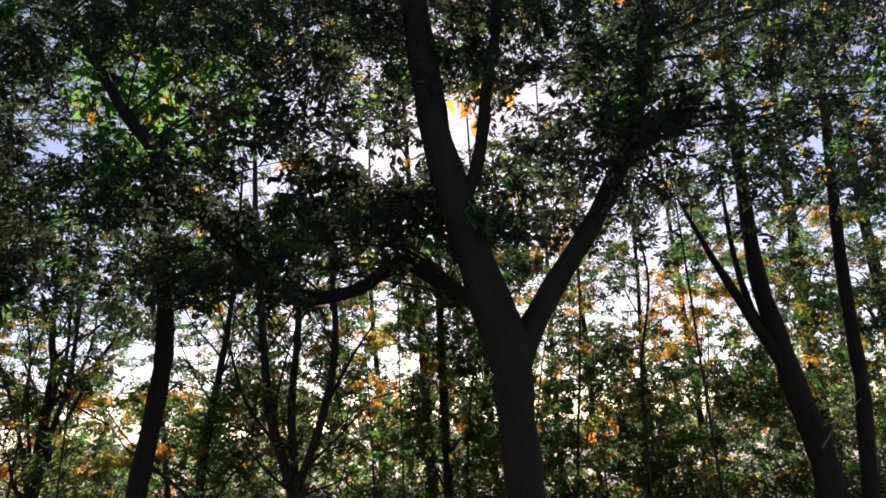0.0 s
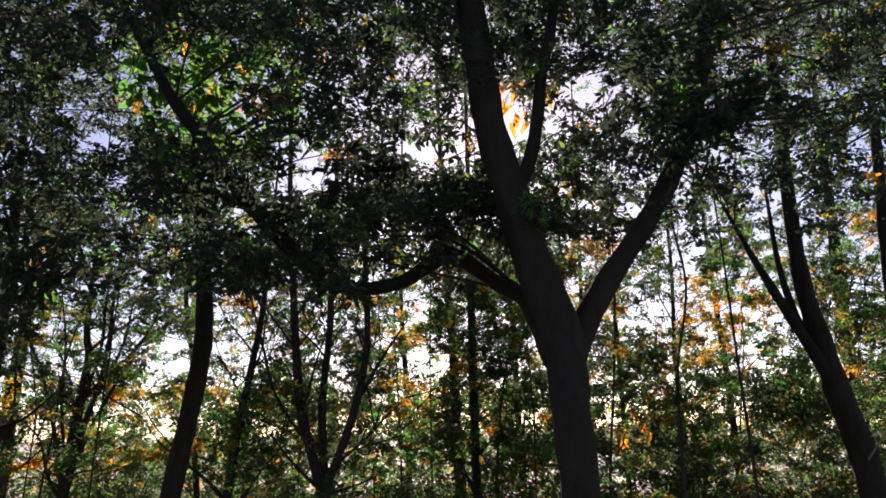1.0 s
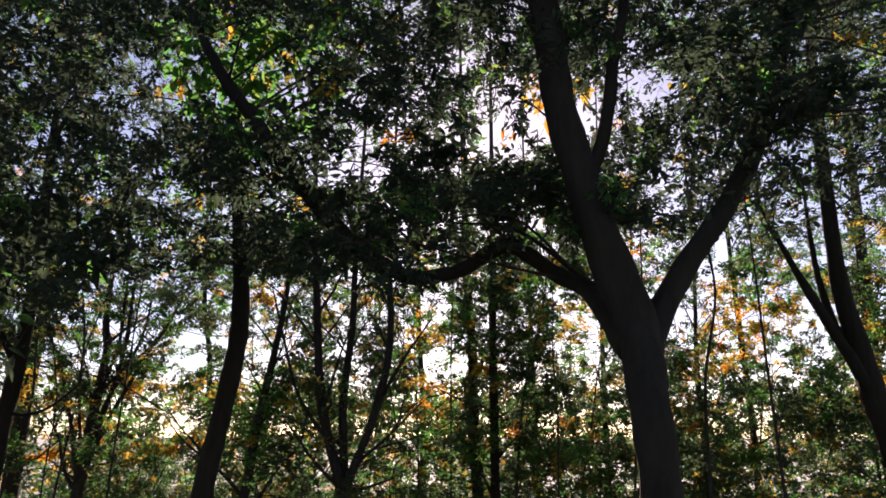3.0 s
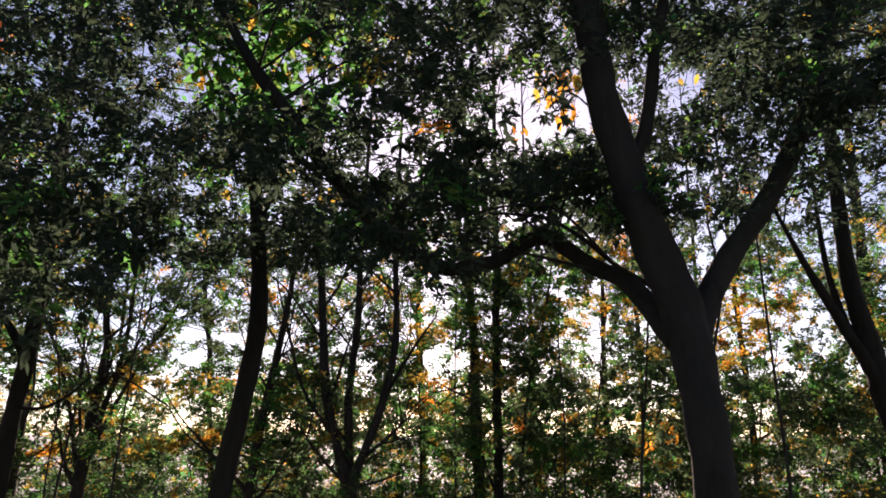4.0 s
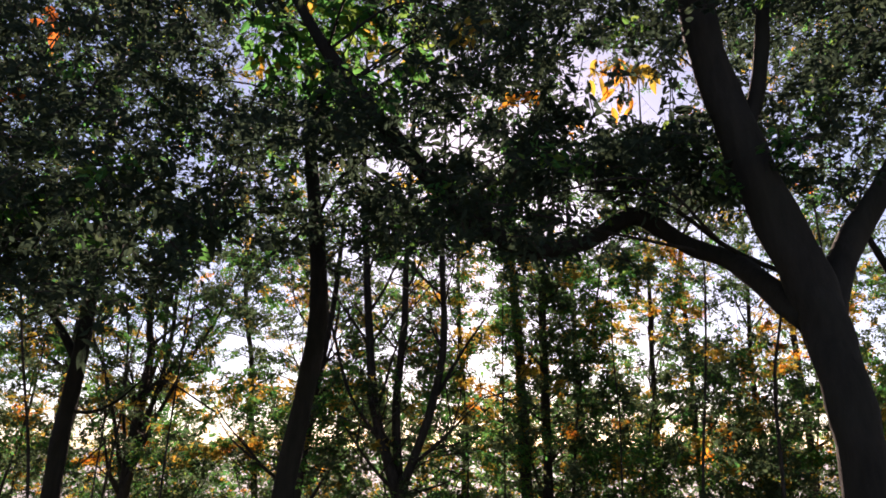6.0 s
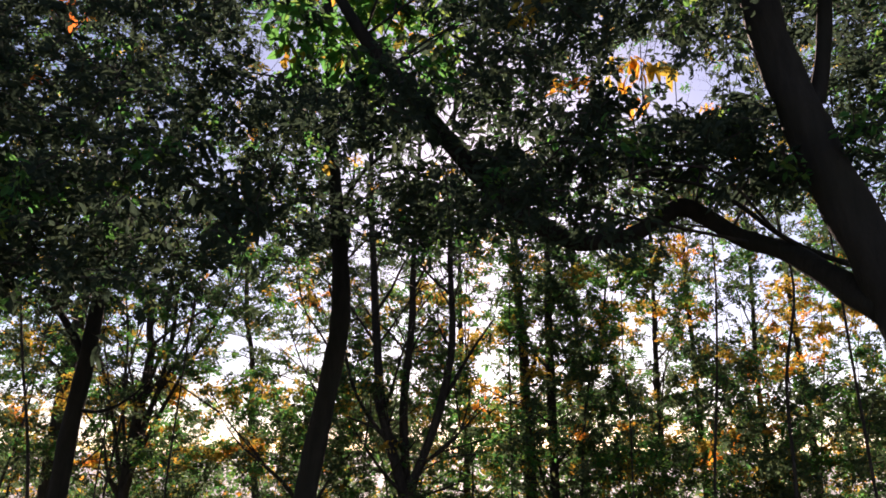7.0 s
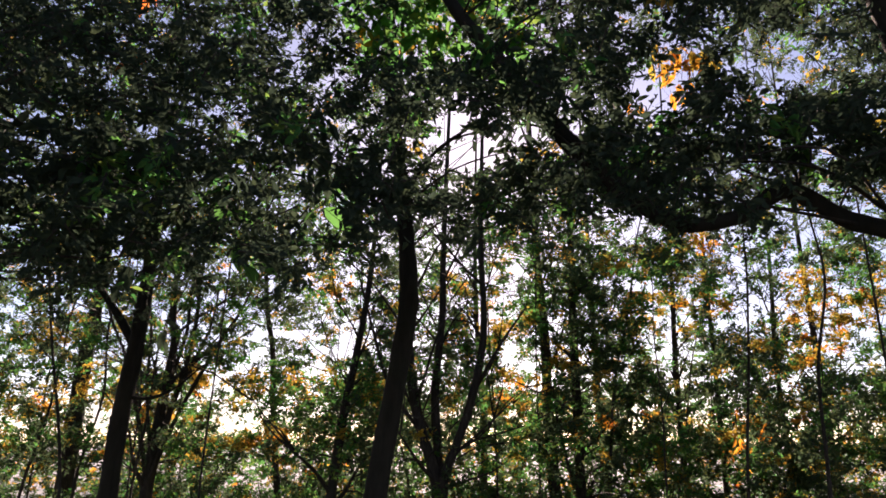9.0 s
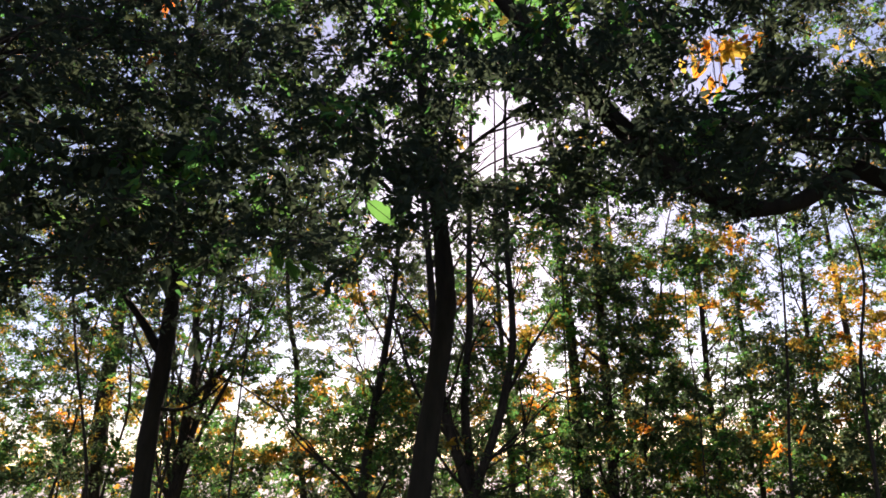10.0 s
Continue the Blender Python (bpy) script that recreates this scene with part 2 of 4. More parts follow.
def sun_glints(p):
    """Whether each place stands in the narrow cone round the sun seen from there."""
    hit = np.zeros(len(p), bool)
    for e in GLINT:
        d = p - np.array(e)
        s = d @ np.array(away)
        hit |= np.linalg.norm(d - s[:, None] * np.array(away), axis=1) < 0.021 * s + 0.015
    return hit & (np.random.rand(len(p)) < 0.9)


def blob(centre, radii, n):
    """Places spread through an uneven rounded cloud."""
    p = np.random.normal(size=(n, 3))
    p /= np.linalg.norm(p, axis=1)[:, None]
    p *= np.random.rand(n, 1) ** 0.4
    lumps = np.array([noise.noise(Vector(q) * 1.7 + Vector(centre)) for q in p])
    return np.array(centre) + p * (1 + 0.35 * lumps[:, None]) * radii


def clumped(p, scale, share):
    """Keeps the places where a slow noise is high, so that foliage has holes."""
    if not len(p):
        return p
    v = np.array([noise.noise(Vector(q) * scale) + 0.5 * noise.noise(Vector(q) * scale * 2.7) for q in p])
    return p[v > np.quantile(v, 1 - share)]


def branches(soup, line, n, first, reach, rise, sides=5, twigs=3):
    """Side branches off a trunk line, each with twigs. Returns the outer ends."""
    ends = []
    line = np.asarray(line, float)
    for _ in range(n):
        i = int(len(line) * (first + (0.98 - first) * random.random()))
        o = line[min(i, len(line) - 1)]
        a = random.random() * 2 * math.pi
        L = reach * (0.5 + random.random() * 0.7)
        d = np.array([math.cos(a), math.sin(a), rise * (0.4 + random.random())])
        r = max(0.006, o[3] * (0.25 + 0.25 * random.random()))
        pts = [(*o[:3], r)]
        q, dd = o[:3].copy(), d
        for k in range(4):
            dd = dd + np.random.normal(size=3) * 0.22 + [0, 0, 0.06]
            q = q + dd / np.linalg.norm(dd) * L / 4
            pts.append((*q, r * (1 - 0.22 * (k + 1))))
        bl = smooth_line(pts, 3)
        soup.tube(bl, sides)
        ends.append(q.copy())
        for _ in range(twigs):
            o2 = bl[random.randrange(3, len(bl))]
            e = o2[:3] + (np.random.normal(size=3) * [1, 1, 0.7] + d * 0.6) * L * 0.3
            mid = (o2[:3] + e) / 2 + np.random.normal(size=3) * 0.04 * L
            soup.tube([(*o2[:3], r * 0.4), (*mid, r * 0.3), (*e, r * 0.12)], 4)
            ends.append(e)
    return np.array(ends).reshape(-1, 3)


# ---- ground ----
gs = bmesh.new()
xs = [-600, -120, -40] + [-24 + 1.0 * i for i in range(49)] + [40, 120, 600]
ys = [-600, -120, -40] + [-16 + 1.0 * i for i in range(57)] + [60, 120, 900]
grid = [[gs.verts.new((x, y, 0.18 * noise.noise(Vector((x * 0.25, y * 0.25, 3))) + 0.06 * noise.noise(Vector((x, y, 8))) if abs(x) < 30 and -20 < y < 45 else 0)) for y in ys] for x in xs]
for i in range(len(xs) - 1):
    for j in range(len(ys) - 1):
        gs.faces.new((grid[i][j], grid[i + 1][j], grid[i + 1][j + 1], grid[i][j + 1]))
gme = bpy.data.meshes.new("ground")
gs.to_mesh(gme)
gs.free()
gme.materials.append(LITTER)
gme.materials.append(PALE_GROUND)
for face in gme.polygons:
    face.material_index = 1 if face.center.y > 23 else 0
tagged(new("ground", gme), "forest floor of leaf litter and moss, added pale ground beyond for bright gaps", "ground", kind="structure")

# ---- near trees: trunk lines are rows of x, y, z, radius ----
def reach_out(soup, line, targets, r=0.006, sides=5):
    """Thin branches from the nearest upper part of a trunk line out to leafy places."""
    line = np.asarray(line, float)
    for t in targets:
        low = line[line[:, 2] < t[2] - 0.1]
        low = low if len(low) else line[-3:]
        o = low[np.argmin(np.linalg.norm(low[:, :3] - t, axis=1))]
        v = t - o[:3]
        L = np.linalg.norm(v)
        if L < 0.15 or L > 1.7:
            continue
        a = o[:3] + v * 0.35 + np.random.normal(size=3) * 0.07 * L + [0, 0, 0.1 * L]
        b = o[:3] + v * 0.7 + np.random.normal(size=3) * 0.06 * L + [0, 0, 0.08 * L]
        rr = min(r + 0.003 * L, o[3] * 0.6 + 0.002)
        soup.tube(smooth_line([(*o[:3], rr), (*a, rr * 0.75), (*b, rr * 0.5), (*t, rr * 0.2)], 4), sides)


# Openings cut to fit the camera's view, by camera place: x and z at 9 m depth, half width, half height.
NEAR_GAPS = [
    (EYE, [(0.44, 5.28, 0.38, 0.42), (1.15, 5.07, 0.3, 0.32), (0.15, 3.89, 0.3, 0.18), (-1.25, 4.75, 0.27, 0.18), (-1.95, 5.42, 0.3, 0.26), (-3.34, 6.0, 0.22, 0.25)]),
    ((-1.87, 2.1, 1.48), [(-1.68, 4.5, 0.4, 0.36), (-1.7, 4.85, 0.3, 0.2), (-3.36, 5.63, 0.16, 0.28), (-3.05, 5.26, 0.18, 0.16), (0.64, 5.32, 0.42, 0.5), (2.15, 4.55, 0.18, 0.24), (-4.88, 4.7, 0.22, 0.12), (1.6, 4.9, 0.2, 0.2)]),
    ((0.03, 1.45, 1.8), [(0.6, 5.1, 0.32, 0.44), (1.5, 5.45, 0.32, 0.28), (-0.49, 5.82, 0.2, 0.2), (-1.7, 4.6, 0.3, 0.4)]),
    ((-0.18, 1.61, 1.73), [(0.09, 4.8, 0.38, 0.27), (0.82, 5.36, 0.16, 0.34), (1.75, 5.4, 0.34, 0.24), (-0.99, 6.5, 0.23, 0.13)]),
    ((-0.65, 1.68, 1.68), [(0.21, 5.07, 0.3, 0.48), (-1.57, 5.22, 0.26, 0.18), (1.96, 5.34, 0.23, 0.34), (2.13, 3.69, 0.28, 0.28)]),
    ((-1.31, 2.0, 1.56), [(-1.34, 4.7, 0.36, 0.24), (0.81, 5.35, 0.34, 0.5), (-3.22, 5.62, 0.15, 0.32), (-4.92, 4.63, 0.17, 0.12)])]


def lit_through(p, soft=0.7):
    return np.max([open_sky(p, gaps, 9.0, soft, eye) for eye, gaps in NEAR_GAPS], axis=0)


# Lower edge of the near canopy: x and z where it crosses 6 m depth.
EDGE_X = [-6.5, -4.9, -3.5, -2.8, -2.2, -1.0, 0.0, 1.0, 2.0, 4.0]
EDGE_Z = [2.4, 2.2, 2.2, 2.45, 2.55, 2.65, 2.75, 2.95, 3.0, 3.1]
NEAR_FEET = np.array([(0.3, 5.2), (-2.3, 7.8), (-4.9, 9.0), (3.9, 9.2), (5.1, 9.8), (-3.9, 5.6)])


def canopy(n, left=-8.0, width=12.5, low=2.0, height=3.4):
    """Leafy twigs of the interlocking near crowns, above the ragged lower edge."""
    q = np.random.rand(n, 3) * [width, 1, height] + [left, 0, low]
    y = 4.55 + 5.1 * q[:, 1]
    s = (y - EYE[1]) / (6 - EYE[1])
    p = np.stack([EYE[0] + (q[:, 0] - EYE[0]) * s, y, EYE[2] + (q[:, 2] - EYE[2]) * s], 1)
    rag = np.array([0.3 * noise.noise(Vector(v) * 0.9) + 0.15 * noise.noise(Vector(v) * 2.5) for v in p])
    over = q[:, 2] - np.interp(q[:, 0], EDGE_X, EDGE_Z) + rag
    p = p[np.random.rand(n) < np.clip(over / 0.25, 0, 1)]
    p = p[~sun_shafts(p, LIT) & ~sun_glints(p)]
    p = p[np.random.rand(len(p)) > np.select([p[:, 0] > 0.7, (p[:, 0] < -3.6) & (p[:, 2] > 4.0)], [0.33, 0.28], 0.0)]
    for eye in (EYE, (0.0, 1.48, 1.78), (-1.5, 1.96, 1.57)):
        p = p[(p[:, 1] > 6.45) | (np.random.rand(len(p)) > 0.8 * open_sky(p, [(-2.05, 4.42, 0.6, 0.42)], 6.6, 0.5, eye))]
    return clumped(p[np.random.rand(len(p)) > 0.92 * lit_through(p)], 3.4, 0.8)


CANOPY = np.concatenate([canopy(15200), canopy(450, -0.9, 2.6, 2.9, 2.0), canopy(150, 0.6, 3.4, 3.6, 1.8), canopy(260, -1.7, 1.2, 2.55, 0.95)])
CANOPY_OWNER = np.argmin(np.linalg.norm(CANOPY[:, None, :2] - NEAR_FEET[None], axis=2), axis=1)


def near_crown(parent, line, blobs, mix, per=24, size=0.068, share=0.75, leaf_label="", which=-1):
    soup, wood, kept = Soup(), Soup(), []
    for centre, radii, n, *own in blobs:
        p = clumped(blob(centre, radii, n), 1.1, share)
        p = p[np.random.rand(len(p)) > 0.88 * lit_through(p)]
        p = p[~sun_glints(p) & ~(sun_shafts(p, LIT) & (p[:, 1] > 7.1))]
        if len(p):
            sprays(soup, p, 11 if own else per, size * (1.6 if own else 1.0), 0.22 if own else 0.2, own[0] if own else mix)
            kept.append(p)
    p = CANOPY[CANOPY_OWNER == which]
    if len(p):
        deep = p[:, 1] > 5.8
        sprays(soup, p[~deep], 30, min(size, 0.07) * 0.7, 0.145, mix)
        sprays(soup, p[deep], 38, min(size, 0.074) * 0.74, 0.165, mix, far=True)
        kept.append(p)
    kept = np.concatenate(kept)
    reach_out(wood, line, kept[::17])
    part("branching", wood, [BARK_THIN], parent, smooth=True, kind="stuff")
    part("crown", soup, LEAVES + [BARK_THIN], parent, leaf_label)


# The crowns below are made in world places: the empties stand at the trunks' feet and the parts are set back by as much.
def settle(ob):
    for c in ob.children:
        c.matrix_parent_inverse = Matrix.Translation(-Vector(ob.location))


def near_tree(at, label, stems, blobs, mix, group="near trees", **more):
    """A tree with a trunk, limbs and a leafy crown. stems: name, points, sides."""
    ob = thing("tree", at, label, "tree", group)
    lines = []
    for name, points, sides in stems:
        line = smooth_line(points, 7)
        s = Soup()
        s.tube(line, sides, 0.045)
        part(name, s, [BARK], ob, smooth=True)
        lines.append(line)
    near_crown(ob, np.concatenate(lines), blobs, mix, **more)
    settle(ob)
    return ob


near_tree(
    (0.5, 4.45, 0), "large forked tree with dark bark and a long bent side limb",
    [("trunk", [(0.5, 4.42, -0.1, 0.18), (0.49, 4.45, 0.2, 0.126), (0.478, 4.53, 0.9, 0.0954), (0.468, 4.6, 1.5, 0.0837), (0.462, 4.64, 1.78, 0.0828), (0.465, 4.73, 2.05, 0.0882), (0.44, 4.79, 2.25, 0.0954), (0.35, 4.82, 2.55, 0.0918), (0.26, 4.85, 2.9, 0.0864), (0.19, 4.87, 3.2, 0.0792), (0.15, 4.87, 3.5, 0.0774), (0.11, 4.87, 3.85, 0.0756), (0.05, 4.9, 4.6, 0.063), (-0.05, 4.95, 5.6, 0.045), (0, 4.95, 6.8, 0.018)], 18),
     ("limb", [(0.48, 4.76, 2.05, 0.07), (0.58, 4.85, 2.25, 0.064), (0.73, 4.9, 2.49, 0.056), (0.91, 4.9, 2.73, 0.05), (1.07, 4.9, 3.0, 0.05), (1.22, 4.9, 3.38, 0.045), (1.33, 4.9, 3.84, 0.04), (1.45, 5.0, 4.6, 0.03), (1.6, 5.0, 5.6, 0.012)], 12),
     ("limb", [(0.44, 4.78, 2.08, 0.072), (0.4, 5.05, 2.26, 0.056), (0.35, 5.35, 2.46, 0.048), (0.22, 5.55, 2.59, 0.045), (0.07, 5.6, 2.72, 0.045), (-0.04, 5.6, 2.77, 0.048), (-0.16, 5.6, 2.72, 0.044), (-0.3, 5.6, 2.63, 0.04), (-0.46, 5.6, 2.59, 0.04), (-0.6, 5.6, 2.59, 0.042), (-0.74, 5.6, 2.66, 0.045), (-0.91, 5.6, 2.78, 0.048), (-1.14, 5.6, 3.03, 0.05), (-1.34, 5.6, 3.28, 0.048), (-1.54, 5.6, 3.56, 0.042), (-1.75, 5.6, 3.85, 0.036), (-2.1, 5.6, 4.5, 0.02)], 12),
     ("limb", [(0.45, 4.9, 2.3, 0.03), (0.5, 5.15, 2.36, 0.016), (0.42, 5.28, 2.45, 0.013), (0.29, 5.3, 2.54, 0.012), (0.1, 5.3, 2.7, 0.011), (-0.08, 5.32, 2.8, 0.009), (-0.35, 5.35, 2.83, 0.005)], 7),
     ("limb", [(0.25, 4.87, 2.84, 0.05), (0.36, 4.9, 3.05, 0.035), (0.42, 4.9, 3.3, 0.033), (0.46, 4.9, 3.56, 0.03), (0.53, 4.9, 3.9, 0.026), (0.6, 5, 4.7, 0.012)], 10)],
    [((-0.5, 5.6, 3.2), (0.7, 0.5, 0.4), 110), ((0.4, 6.0, 6.0), (2.2, 1.5, 0.9), 200), ((-0.1, 5.3, 3.1), (0.5, 0.3, 0.3), 45), ((0.25, 5.4, 2.98), (0.5, 0.3, 0.22), 45), ((1.15, 4.8, 3.35), (0.35, 0.45, 0.45), 60), ((-1.25, 5.3, 3.35), (0.55, 0.3, 0.6), 80)],
    (8, 0.5, 0.05, 0.008), which=0, leaf_label="dense dark green leaves against the light")

near_tree(
    (-2.5, 7.5, 0), "slender tree with a slightly crooked dark trunk",
    [("trunk", [(-2.55, 7.5, -0.1, 0.134), (-2.48, 7.5, 0.3, 0.101), (-2.33, 7.5, 1.19, 0.084), (-2.21, 7.5, 1.88, 0.0773), (-2.13, 7.5, 2.4, 0.0753), (-2.11, 7.5, 2.62, 0.0753), (-2.13, 7.5, 2.95, 0.0672), (-2.18, 7.5, 3.47, 0.0572), (-2.25, 7.5, 4.1, 0.0504), (-2.29, 7.5, 4.81, 0.0471), (-2.35, 7.5, 5.8, 0.037), (-2.4, 7.6, 8, 0.0134)], 14),
     ("limb", [(-2.24, 7.5, 4.1, 0.03), (-2.0, 7.4, 4.28, 0.026), (-1.75, 7.3, 4.38, 0.024), (-1.45, 7.3, 4.6, 0.02), (-1.2, 7.2, 4.9, 0.01)], 8),
     ("limb", [(-2.3, 7.6, 4.5, 0.014), (-2.1, 8.0, 4.58, 0.012), (-1.75, 8.0, 4.58, 0.011), (-1.5, 8.0, 4.59, 0.01), (-1.08, 8.0, 4.7, 0.006)], 6),
     ("limb", [(-2.16, 7.5, 3.4, 0.02), (-1.95, 7.3, 3.65, 0.016), (-1.7, 7.3, 3.86, 0.014), (-1.52, 7.3, 3.98, 0.012), (-1.3, 7.3, 4.05, 0.006)], 6)],
    [((-2.4, 8.2, 6.6), (1.6, 1.3, 1.0), 200), ((-2.0, 6.7, 4.42), (0.85, 0.28, 0.55), 100, (0.6, 9, 0.9, 0.05))],
    (7, 1.3, 0.1, 0.012), which=1, leaf_label="green leaves, some lit yellow-green from behind", size=0.078)

near_tree(
    (-5.02, 9.1, 0), "dark leaning tree beside a thicket of thin stems",
    [("trunk", [(-5.1, 9.1, -0.1, 0.148), (-5.05, 9.1, 0.4, 0.104), (-4.99, 9.1, 1.15, 0.0887), (-4.95, 9.1, 1.83, 0.0851), (-4.88, 9.1, 2.45, 0.0776), (-4.84, 9.1, 2.97, 0.0703), (-4.82, 9.1, 3.62, 0.0629), (-4.85, 9.1, 5, 0.0444), (-4.8, 9.1, 7, 0.0148)], 14),
     ("limb", [(-4.88, 9.1, 2.4, 0.05), (-5.1, 9.1, 2.75, 0.04), (-5.35, 9.1, 3.05, 0.03), (-5.8, 9.2, 3.4, 0.015)], 8),
     ("limb", [(-4.94, 9.1, 1.95, 0.022), (-4.7, 9.1, 1.93, 0.017), (-4.45, 9.1, 2.03, 0.013), (-4.2, 9.1, 2.25, 0.006)], 8)],
    [((-5.4, 9.0, 6.6), (2.0, 1.3, 1.1), 200)],
    (8, 0.5, 0.04, 0.008), which=2, leaf_label="thick dark green crown", size=0.074)

near_tree(
    (4.3, 9.5, 0), "tree with a leaning trunk and two thinner side stems",
    [("trunk", [(4.4, 9.5, -0.1, 0.195), (4.33, 9.5, 0.4, 0.165), (4.26, 9.5, 0.87, 0.15), (4.2, 9.5, 1.46, 0.143), (4.03, 9.5, 2.07, 0.135), (3.93, 9.5, 2.65, 0.112), (3.82, 9.5, 3.3, 0.0938), (3.8, 9.5, 4, 0.0788), (3.82, 9.5, 4.94, 0.0713), (3.84, 9.5, 6.03, 0.06), (3.95, 9.5, 7.5, 0.0225)], 16),
     ("limb", [(4.0, 9.45, 2.1, 0.08), (3.82, 9.45, 2.5, 0.065), (3.66, 9.45, 2.8, 0.058), (3.45, 9.45, 3.24, 0.05), (3.28, 9.45, 3.6, 0.035), (3.0, 9.4, 4.2, 0.015)], 9),
     ("limb", [(4.0, 9.55, 2.15, 0.06), (3.85, 9.6, 2.6, 0.05), (3.7, 9.6, 3.1, 0.042), (3.62, 9.6, 3.7, 0.03), (3.6, 9.6, 4.6, 0.012)], 9)],
    [((3.6, 9.3, 6.8), (2.0, 1.4, 1.2), 240)],
    (7, 0.8, 0.15, 0.12), which=3, leaf_label="green leaves with a few turning orange", size=0.074)

near_tree(
    (4.95, 10.0, 0), "straight dark trunk behind a leaning tree",
    [("trunk", [(4.9, 10, -0.1, 0.133), (4.95, 10, 0.79, 0.101), (5.06, 10, 1.92, 0.0858), (5.07, 10, 2.57, 0.078), (5.09, 10, 3.46, 0.0741), (5.14, 10, 4.32, 0.0663), (5.23, 10, 5.44, 0.0546), (5.3, 10, 7.4, 0.0156)], 12)],
    [((5.6, 9.6, 7), (1.6, 1.2, 0.9), 200)],
    (6, 1.0, 0.25, 0.3), which=4, leaf_label="green crown flecked with orange", size=0.074)

snag = thing("dead_branch", (4.05, 9.3, 1.5), "broken pale dead branch caught on a leaning trunk", "branch")
for line in ([(4.15, 9.32, 1.4, 0.012), (4.1, 8.95, 1.6, 0.009), (4.17, 8.85, 1.78, 0.008), (4.25, 8.8, 1.95, 0.003)], [(4.16, 8.85, 1.74, 0.006), (4.27, 8.8, 1.82, 0.005), (4.35, 8.8, 1.88, 0.002)], [(4.1, 8.9, 1.62, 0.006), (4.02, 8.8, 1.66, 0.005), (3.92, 8.8, 1.63, 0.002)]):
    ds = Soup()
    ds.tube(smooth_line(line, 5), 6, 0.08)
    part("stick", ds, [DEADWOOD], snag, smooth=True)
settle(snag)

# A tree just outside the view, whose lower boughs hang into it with large leaves.
near_tree(
    (-4.6, 5.6, 0), "low-boughed tree with large hanging leaves",
    [("trunk", [(-4.6, 5.6, -0.1, 0.16), (-4.6, 5.6, 1.0, 0.11), (-4.62, 5.6, 2.4, 0.1), (-4.6, 5.6, 3.6, 0.08), (-4.6, 5.6, 6.0, 0.03)], 12)],
    [((-3.5, 5.6, 2.8), (0.9, 0.5, 0.38), 70), ((-4.3, 5.7, 2.7), (0.9, 0.6, 0.4), 60), ((-4.8, 5.6, 3.8), (0.9, 0.7, 0.9), 90), ((-2.3, 5.2, 2.75), (0.4, 0.3, 0.2), 14)],
    (8, 0.5, 0.03, 0.01), per=13, size=0.1, which=5, leaf_label="large dark hanging leaves, a few lit green and orange")


# ---- background wood ----
# Gaps cut in the wood to fit the camera's view of the sky: x and z at 15 m depth, half width, half height.
SKY_GAPS = [
    (-5.4, 3.15, 0.75, 0.5), (-4.65, 2.65, 0.5, 0.45), (-6.9, 3.4, 0.7, 0.45), (-6.1, 3.7, 0.5, 0.4), (-1.5, 4.9, 0.4, 0.5), (-3.5, 3.35, 0.3, 0.5), (3.25, 3.95, 0.6, 0.4), (1.5, 5.0, 0.45, 0.4),
    (-0.7, 2.95, 0.6, 0.36), (2.2, 3.55, 0.5, 0.3), (5.65, 3.8, 0.6, 0.6), (4.1, 2.7, 0.35, 0.5), (0.12, 2.95, 0.3, 0.3), (-4.4, 4.6, 0.45, 0.45),
    (3.0, 5.0, 0.8, 0.5), (3.95, 1.8, 0.3, 0.4), (1.55, 2.2, 0.4, 0.33), (-3.9, 4.2, 0.5, 0.45), (4.85, 2.0, 0.4, 0.4)]

